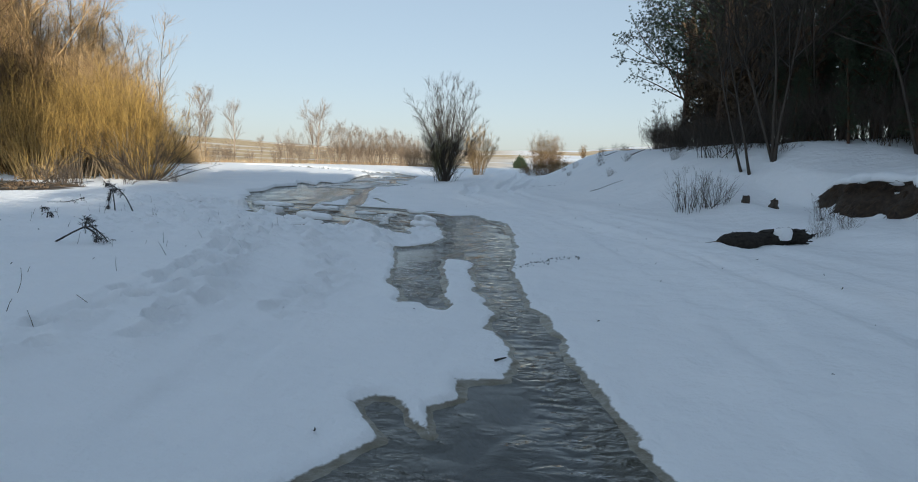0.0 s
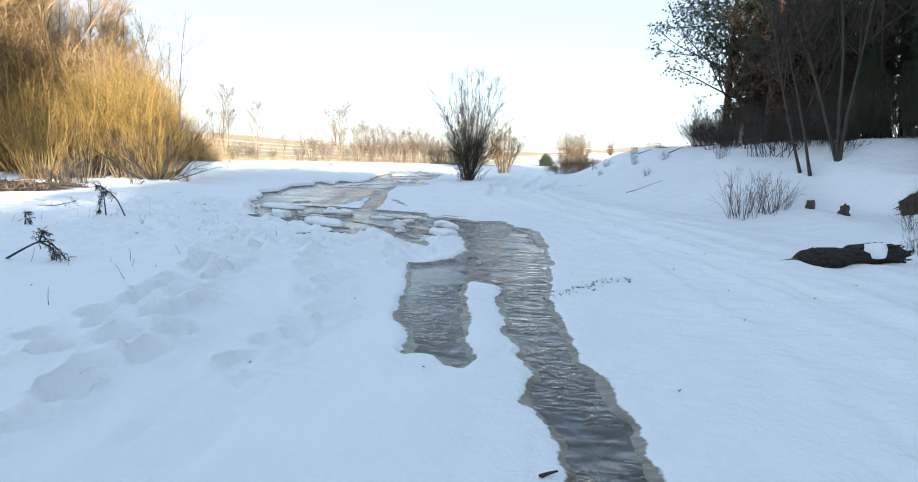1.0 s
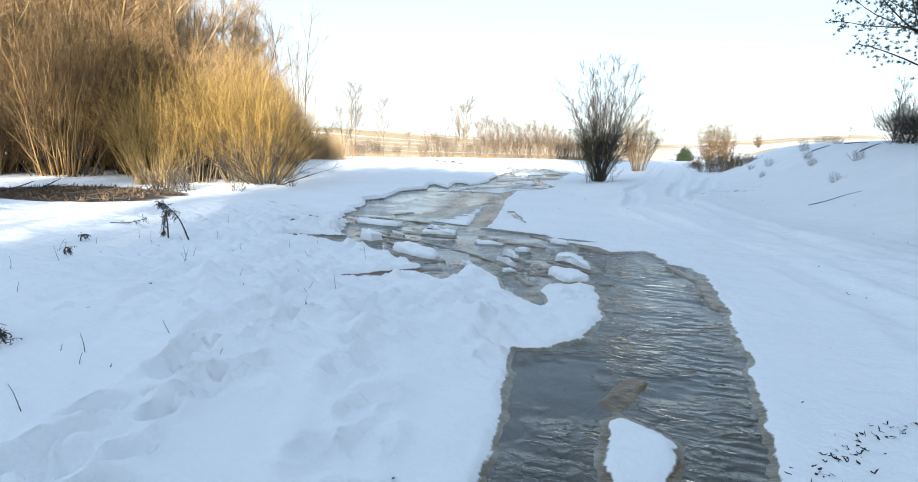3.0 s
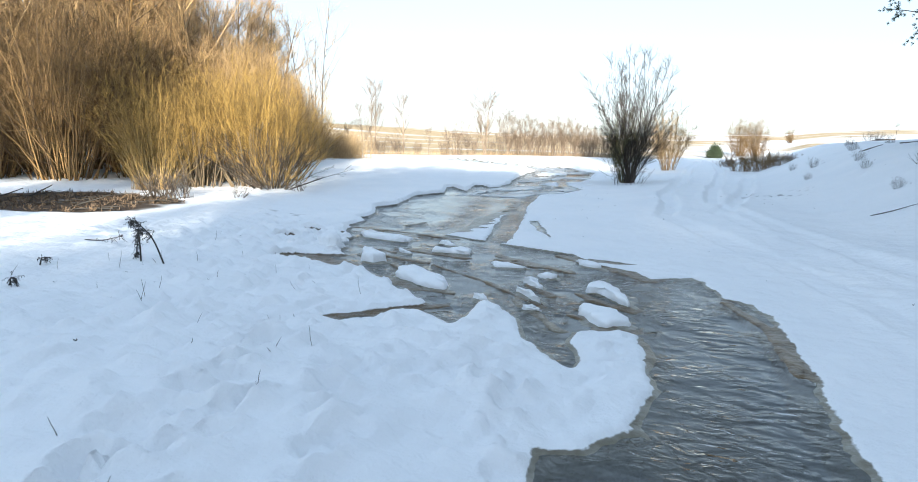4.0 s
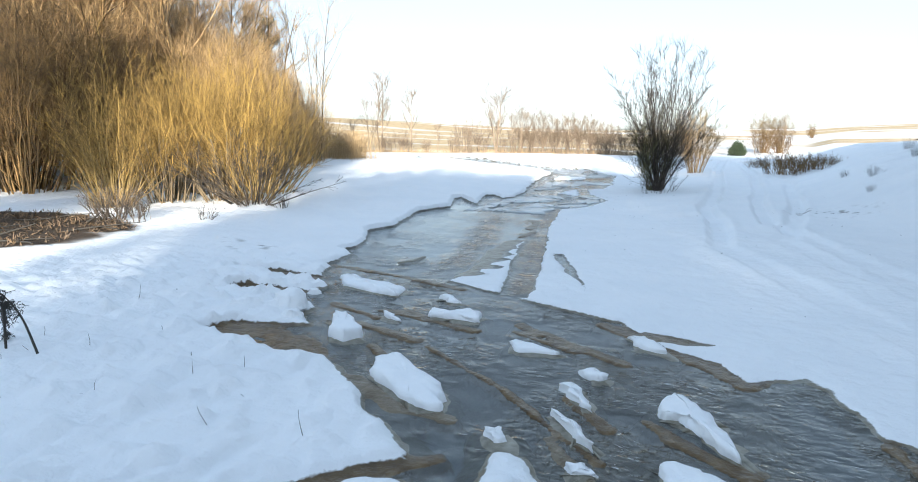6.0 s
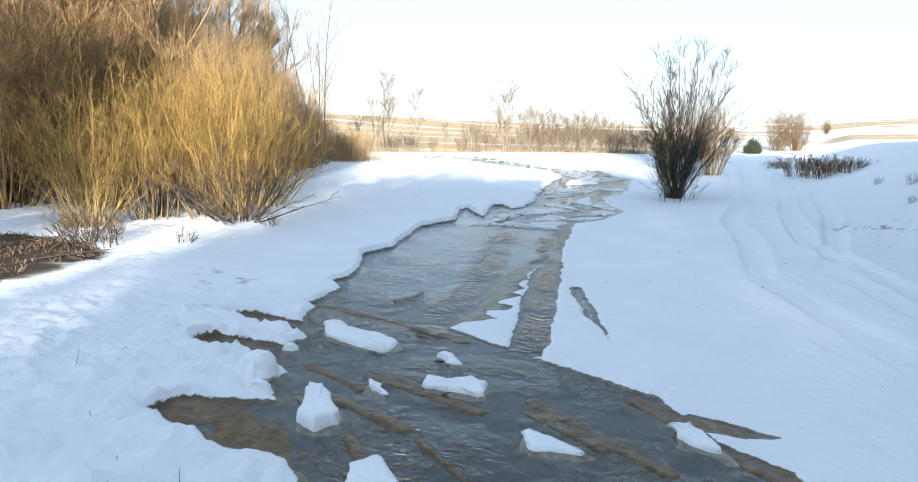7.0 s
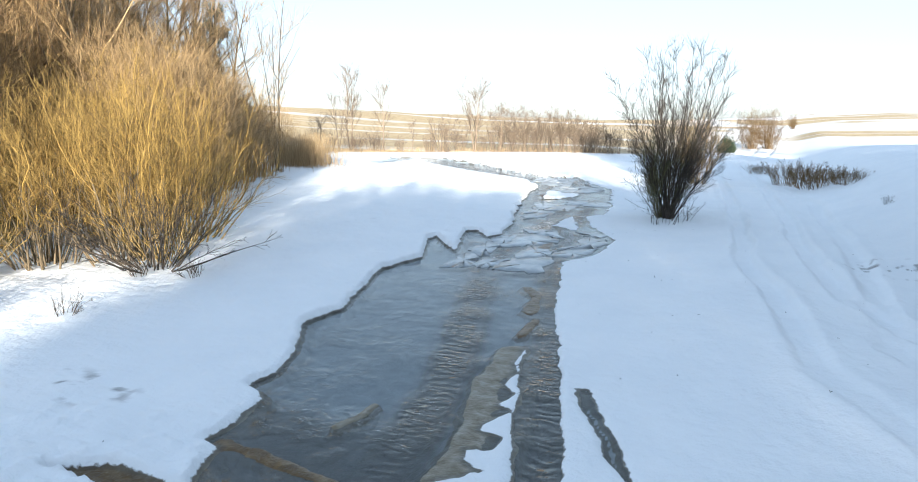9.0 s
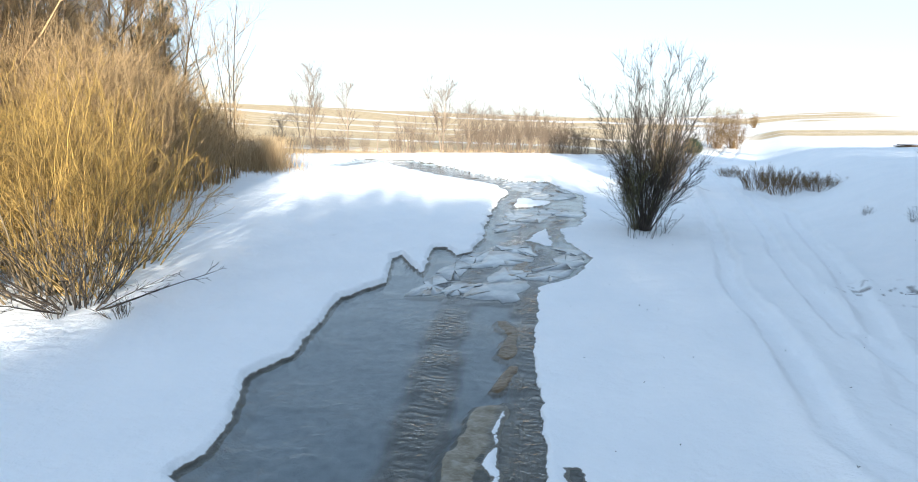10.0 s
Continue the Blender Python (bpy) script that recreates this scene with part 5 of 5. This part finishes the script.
# ---- dark withered weeds, stubble, sticks ----
def arch(points, n=12):
    """A smooth line through a few points."""
    p = np.array(points, float)
    s = np.linspace(0, len(p) - 1, n)
    k = np.clip(s.astype(int), 0, len(p) - 2)
    f = (s - k)[:, None]
    q = p[k] * (1 - f) + p[k + 1] * f
    for _ in range(2):
        q[1:-1] = (q[:-2] + 2 * q[1:-1] + q[2:]) / 4
    return q


def bent_weed(seed, lines, label, droop=70):
    rg = np.random.default_rng(seed)
    ob = thing("withered_weed", label, "weed", "withered weeds")
    for ln in lines:
        P = arch(ln)[None]
        R = taper(np.array([0.016]), P.shape[1], 0.35)
        mesh_object("stalk", *tubes(P, R, 5), DARK, ob, smooth=True)
        P2, R2 = offshoots(rg, P, R, droop // len(lines), 0.35, 1.0, 60, 0.13, 5, -0.25, 0.2, 0.4, 0.004, 0.2)
        v, f = blades(rg, P2[:, 2:].reshape(-1, 3), np.tile([[0, 0, -0.6]], (P2[:, 2:].size // 3, 1)), 2, 0.035, 0.010, 0.6)
        mesh_object("seed_head", *joined([tubes(P2, R2), (v, f)]), DARK, ob)["kind"] = "stuff"
    return ob


w = bent_weed(1, [[(0.45, 0, -0.05), (0.25, 0.0, 0.40), (-0.05, 0, 0.62), (-0.25, 0, 0.68)], [(0.05, -0.1, -0.05), (-0.0, -0.05, 0.35), (-0.08, 0, 0.60), (-0.2, 0.1, 0.3), (-0.3, 0.1, 0.02)]], "dark withered weed bowed over in the snow", 190)
stand(w, -8.45, 14.85)
w = bent_weed(2, [[(-0.35, 0, -0.03), (0.0, 0, 0.16), (0.28, 0, 0.30), (0.45, 0, 0.16), (0.55, 0, 0.03)], [(0.2, 0, 0.24), (0.24, 0.02, 0.40)], [(0.2, 0, 0.25), (0.3, 0.1, 0.15), (0.3, 0.1, -0.02)]], "dark fern-like withered weed lying in the snow", 90)
stand(w, -5.4, 9.3)
w = bent_weed(3, [[(-0.3, 0, 0.0), (0, 0, 0.10), (0.25, 0, 0.22)], [(-0.1, 0, 0.05), (-0.15, 0.1, 0.2)]], "dark broken weed lying in the snow", 50)
stand(w, -6.1, 8.0)
w = bent_weed(4, [[(-0.5, 0, 0.03), (0, 0, 0.05), (0.45, 0.05, 0.16)]], "dark fallen twig on the snow", 20)
stand(w, -10.3, 15.6)
for k, (x, y) in enumerate(((-8.6, 12.8), (-9.6, 13.9))):
    w = bent_weed(10 + k, [[(0, 0, -0.03), (0.03, 0, 0.12), (0.12, 0.02, 0.10)]], "small dark weed clump poking from the snow", 24)
    stand(w, x, y, k * 80)

rg = np.random.default_rng(77)
n = 90
gx, gy = rg.uniform(-9.5, -2.6, n), rg.uniform(4.5, 17, n)
keep = (water_distance(gx, gy) > 0.4)
gx, gy = gx[keep], gy[keep]
st = np.stack([gx, gy, terrain(gx, gy) - 0.04], 1)
paths = grow(rg, st, np.stack([rg.normal(0, 0.25, len(gx)), rg.normal(0, 0.25, len(gx)), np.ones(len(gx))], 1), rg.uniform(0.08, 0.30, len(gx)), 5, -0.04, 0.1)
tagged(mesh_object("grass_stubble", *tubes(paths, taper(np.full(len(gx), 0.0045), 5, 0.4)), GREY), "single dry grass stalks poking through the snow", "grass", kind="stuff")
n = 170
gx, gy = rg.uniform(-9.5, 7, n), rg.uniform(4.0, 40, n)
keep = (water_distance(gx, gy) > 0.15)
gx, gy = gx[keep], gy[keep]
st = np.stack([gx, gy, terrain(gx, gy) + 0.004], 1)
v, f = blades(rg, st, np.tile([[0, 0, 0.1]], (len(gx), 1)), 2, 0.035, 0.016, 0.8)
tagged(mesh_object("bark_crumbs", v, f, DARK), "dark crumbs of bark and leaf scattered on snow", "litter", kind="stuff")


n = 80
k = rg.integers(0, 3, n)
line = np.array([(1.26, 9.5), (1.57, 10.0), (1.92, 10.5), (2.25, 10.68)])
f = rg.uniform(0, 1, n)[:, None]
q = line[k] * (1 - f) + line[k + 1] * f + rg.normal(0, 0.07, (n, 2))
v, f = blades(rg, np.stack([q[:, 0], q[:, 1], terrain(q[:, 0], q[:, 1]) + 0.004], 1), np.tile([[0, 0, 0.25]], (n, 1)), 2, 0.035, 0.014, 0.8)
tagged(mesh_object("twig_crumbs", v, f, DARK), "line of dark twig crumbs and scuffed dirt on snow", "litter", kind="stuff")


def stick(points, r, label, mat=GREY, name="stick", group="sticks"):
    p = arch(points)
    c = p[0].copy()
    ob = mesh_object(name, *tubes((p - c)[None], taper(np.array([r]), len(p), 0.4), 6), mat, smooth=True)
    ob.location = c
    return tagged(ob, label, "stick", group)


def ground_stick(x, y, ln, turn, r=0.02, rise=0.02, label="dark stick lying on the snow"):
    a = radians(turn)
    pts = []
    for s in (0, 0.35, 0.7, 1.0):
        qx, qy = x + s * ln * math.cos(a), y + s * ln * math.sin(a) + 0.08 * ln * math.sin(s * 3)
        pts.append((qx, qy, ground_z(qx, qy) + r * 0.5 + rise * s))
    return stick(pts, r, label, DARK if r < 0.03 else GREY)


for x, y, ln, tn, r in ((7.2, 38.5, 0.8, 10, 0.03), (8.3, 37.6, 0.9, -25, 0.03), (4.6, 25.8, 1.3, -20, 0.014), (7.6, 32.6, 1.1, 40, 0.03), (0.95, 5.45, 0.10, 20, 0.012)):
    ground_stick(x, y, ln, tn, r)

# brushwood on the bare soil under the willows
rb = random.Random(4)
for k in range(16):
    ground_stick(rb.uniform(-19, -14.2), rb.uniform(17.9, 21.2), rb.uniform(0.7, 1.9), rb.uniform(-40, 60), rb.uniform(0.012, 0.03), rb.uniform(0.05, 0.4), "dark broken branch on the bare soil patch")
TF = stand(shrub(81, 16, 0.9, 0.22, 0.5, GREY, "dark stubby tuft of shoots by the soil patch", 4, 2, 0.012, 0.005, "shoot_tuft", group="shoot tufts"), -15.2, 22.3)
again(TF, -14.5, 21.7, 90, 1.5)
again(TF, -15.6, 21.9, 190, 1.7)
again(TF, -15.0, 21.4, 40, 1.3)
again(TF, -13.4, 22.9, 250, 0.7)
again(TF, -14.3, 25.4, 20, 0.7)
again(TF, -13.2, 26.0, 120, 0.8)
n = 900
gx, gy = rg.uniform(-19.5, -13.6, n), rg.uniform(17.4, 22.0, n)
m = terrain(gx, gy, True)[1][:, 1] > 0.4
gx, gy = gx[m], gy[m]
v, f = blades(rg, np.stack([gx, gy, terrain(gx, gy) - 0.01], 1), np.tile([[0, 0, 0.5]], (len(gx), 1)), 4, 0.16, 0.03, 0.9)
tagged(mesh_object("leaf_litter", v, f, LEAF), "brown leaves and dead grass on bare soil", "litter", kind="stuff")


# ---- rotten log, stubs in the bank ----
def build_log():
    rg = np.random.default_rng(8)
    ob = thing("rotten_log", "dark rotten log half sunk in snow, snow lump on top", "log")
    K, S = 26, 14
    v = []
    for a in range(K):
        s = a / (K - 1)
        r = 0.24 * (0.3 + 0.7 * math.sin(math.pi * min(1, 0.10 + 0.82 * s)) ** 0.5) * min(1.0, 0.05 + 9 * s, 0.05 + 9 * (1 - s))
        for b in range(S):
            t = 2 * math.pi * b / S
            q = r * (1 + 0.45 * float(fbm(s * 7, math.sin(t) * 1.2 + math.cos(t), 1.0, 3, 4)))
            v.append((2.2 * (s - 0.5), q * math.cos(t) * 1.3, 0.04 + q * math.sin(t) * 0.85))
    f = [(a * S + b, a * S + (b + 1) % S, (a + 1) * S + (b + 1) % S, (a + 1) * S + b) for a in range(K - 1) for b in range(S)]
    trunk = mesh_object("trunk", v, f, CHARRED, ob)
    at = np.array(v)[rg.integers(0, len(v), 260)]
    vb, fb = blades(rg, at, np.tile([[1.0, 0, -0.05]], (260, 1)), 1, 0.12, 0.05, 0.18)
    mesh_object("loose_bark", vb, fb, CHARRED, trunk)["kind"] = "stuff"
    a = np.arange(8) * math.pi / 4
    v, f, c = ringed(np.stack([0.32 + 0.25 * np.cos(a), -0.20 + 0.14 * np.sin(a)], 1), [(1.0, 0.04), (1.03, 0.12), (0.95, 0.22), (0.7, 0.28), (0.35, 0.29)], 5, 0.03)
    q = lump_mesh("snow_cap", v, f, SNOW, ob)
    q.location = (c[0], c[1], 0)
    P = np.array([[(-1.0, -0.05, 0.06), (-1.3, -0.08, 0.05), (-1.65, -0.1, 0.06)]])
    mesh_object("broken_branch", *tubes(P, np.array([[0.045, 0.04, 0.03]]), 7), WOOD, trunk)
    return ob


lg = build_log()
lg.matrix_basis = pose(5.85, 12.3, ground_z(5.85, 12.3) + 0.03, 0, -5, 10) @ Matrix.Scale(0.86, 4)
again(BG, 7.2, 12.9, 100, 0.34)
again(BG, 7.7, 13.0, 10, 0.30)


def stub(seed, x, y, r, hgt):
    rg = np.random.default_rng(seed)
    ob = thing("bank_stub", "brown broken stump stub in the snowy bank", "stump", "bank stubs")
    S, K = 12, 7
    v = []
    for a in range(K):
        s = a / (K - 1)
        for b in range(S):
            t = 2 * math.pi * b / S
            q = r * (1.25 - 0.45 * s) * (1 + 0.18 * rg.normal())
            v.append((q * math.cos(t) + 0.15 * s * hgt, q * math.sin(t), -0.2 + (hgt + 0.2) * s + (0.04 * rg.normal() if a == K - 1 else 0)))
    f = [(a * S + b, a * S + (b + 1) % S, (a + 1) * S + (b + 1) % S, (a + 1) * S + b) for a in range(K - 1) for b in range(S)]
    mesh_object("stump", v, f, TRUNK_BARK, ob)
    top = np.array(v[-S:])
    vt = np.concatenate([top, [top.mean(0) + [0, 0, 0.03]]])
    lump_mesh("splintered_top", vt, [(b, (b + 1) % S, S, S) for b in range(S)], SOIL, ob)
    return stand(ob, x, y)


stub(1, 7.6, 17.7, 0.11, 0.17)
stub(2, 8.15, 17.25, 0.11, 0.20)


def soil_face():
    """Bare earth under the shelf's snow: a lumpy face with an overhanging edge."""
    U, V = 60, 16
    u, w = np.meshgrid(np.linspace(0, 1, U), np.linspace(0, 1, V), indexing="ij")
    y = 17.0 - 6.0 * u
    x = 9.12 - 0.25 * np.sin(y * 1.7)
    tall = 0.85 * np.sin(np.pi * np.clip(u * 0.9 + 0.08, 0, 1)) ** 0.5
    out = 0.16 - 0.22 * w + 0.34 * fbm(u * 7, w * 2, 1.3, 4, 3, 0.6)
    z0 = terrain((x - 0.5).ravel(), y.ravel()).reshape(x.shape)
    z = z0 - 0.15 + (tall + 0.15) * w + 0.08 * fbm(u * 9, w * 3, 1.0, 3, 6)
    v = np.stack([x - out, y - 0.2 * out, z], -1).reshape(-1, 3)
    i = (np.arange(U - 1)[:, None] * V + np.arange(V - 1)[None]).ravel()
    ob = thing("earth_face", "dark bare earth bank under an overhanging snow edge", "earth bank")
    mesh_object("earth", v, np.stack([i, i + V, i + V + 1, i + 1], -1), SOIL, ob, smooth=True)
    rr = np.random.default_rng(3)
    at = v[rr.integers(0, len(v), 420)]
    vb, fb = blades(rr, at, np.tile([[-0.35, 0.0, -0.7]], (420, 1)), 1, 0.22, 0.02, 0.35)
    mesh_object("root_fringe", vb, fb, WOOD, ob)["kind"] = "stuff"
    # the snow edge that hangs over it
    s = np.linspace(0, 1, U)
    top = v.reshape(U, V, 3)[:, -1]
    path = np.stack([top[:, 0] + 0.14, top[:, 1], top[:, 2] + 0.05 + 0.05 * fbm(s * 8, s * 0, 1.0, 3, 12)], 1)[None]
    rad = (0.15 + 0.11 * fbm(s * 10, s * 0, 1.0, 3, 15))[None]
    mesh_object("snow_edge", *tubes(path, rad, 9), SNOW, ob, smooth=True)
    return ob


soil_face()

# ---- far things by the track ----
jun = thing("juniper_bush", "round dark green juniper beside the track", "bush")
rg = np.random.default_rng(91)
a = rg.normal(0, 1, (900, 3))
a /= np.linalg.norm(a, axis=1, keepdims=True)
a[:, 2] = np.abs(a[:, 2])
a *= rg.uniform(0.35, 1.0, (900, 1)) ** 0.5 * np.array([1.3, 1.3, 2.2]) * (1 + 0.15 * rg.normal(0, 1, (900, 1)))
v, f = blades(rg, a, a / 2 + [0, 0, 0.5], 14, 0.28, 0.05, 0.6)
mesh_object("foliage", v, f, NEEDLE, jun)["kind"] = "stuff"
P = grow(rg, np.zeros((9, 3)) - [0, 0, 0.2], np.concatenate([rg.normal(0, 0.4, (9, 2)), np.ones((9, 1))], 1), np.full(9, 1.9), 6, 0.05, 0.08)
for k in range(9):
    mesh_object("stem", *tubes(P[k:k + 1], taper(np.array([0.04]), 6), 5), GREY, jun)
stand(jun, 3.9, 101.0, 0, 0.8)


def plank_pile(x, y):
    ob = thing("plank_pile", "snow-dusted pile of grey boards on the rise", "timber")
    for k in range(5):
        bm = bmesh.new()
        bmesh.ops.create_cube(bm, size=1)
        bmesh.ops.scale(bm, vec=(1.5 - 0.1 * k, 0.22, 0.07), verts=bm.verts)
        bmesh.ops.bevel(bm, geom=bm.edges[:], offset=0.012, segments=1, affect="EDGES")
        bmesh.ops.rotate(bm, verts=bm.verts, matrix=Matrix.Rotation(0.12 * (k % 3 - 1), 3, "Z"))
        bmesh.ops.translate(bm, vec=(0.15 * (k % 2), 0.32 * (k % 3 - 1), 0.05 + 0.10 * (k // 3)), verts=bm.verts)
        part("board", bm, WOOD, ob, smooth=False)
    return stand(ob, x, y, 10)


plank_pile(15.5, 68.0)
for x, y, s in ((6.6, 36.2, 0.35), (7.4, 41.0, 0.4), (5.2, 42.6, 0.3), (6.2, 33.4, 0.3), (8.0, 44.5, 0.45), (9.0, 41.5, 0.4), (4.9, 36.6, 0.25), (7.0, 30.5, 0.35), (5.8, 28.2, 0.3), (7.6, 24.6, 0.4)):
    again(BG, x, y, x * 130, s, "few dry weed stalks on the snowy slope")
again(SAP, 14.2, 60, 20, 0.5, "small sapling on the snowy rise")
again(BG, 12.8, 58, 20, 0.6)
again(BG, 11.0, 52, 80, 0.6)
again(BG, 9.4, 47, 120, 0.5)
again(BG, 5.6, 39.5, 30, 0.4)
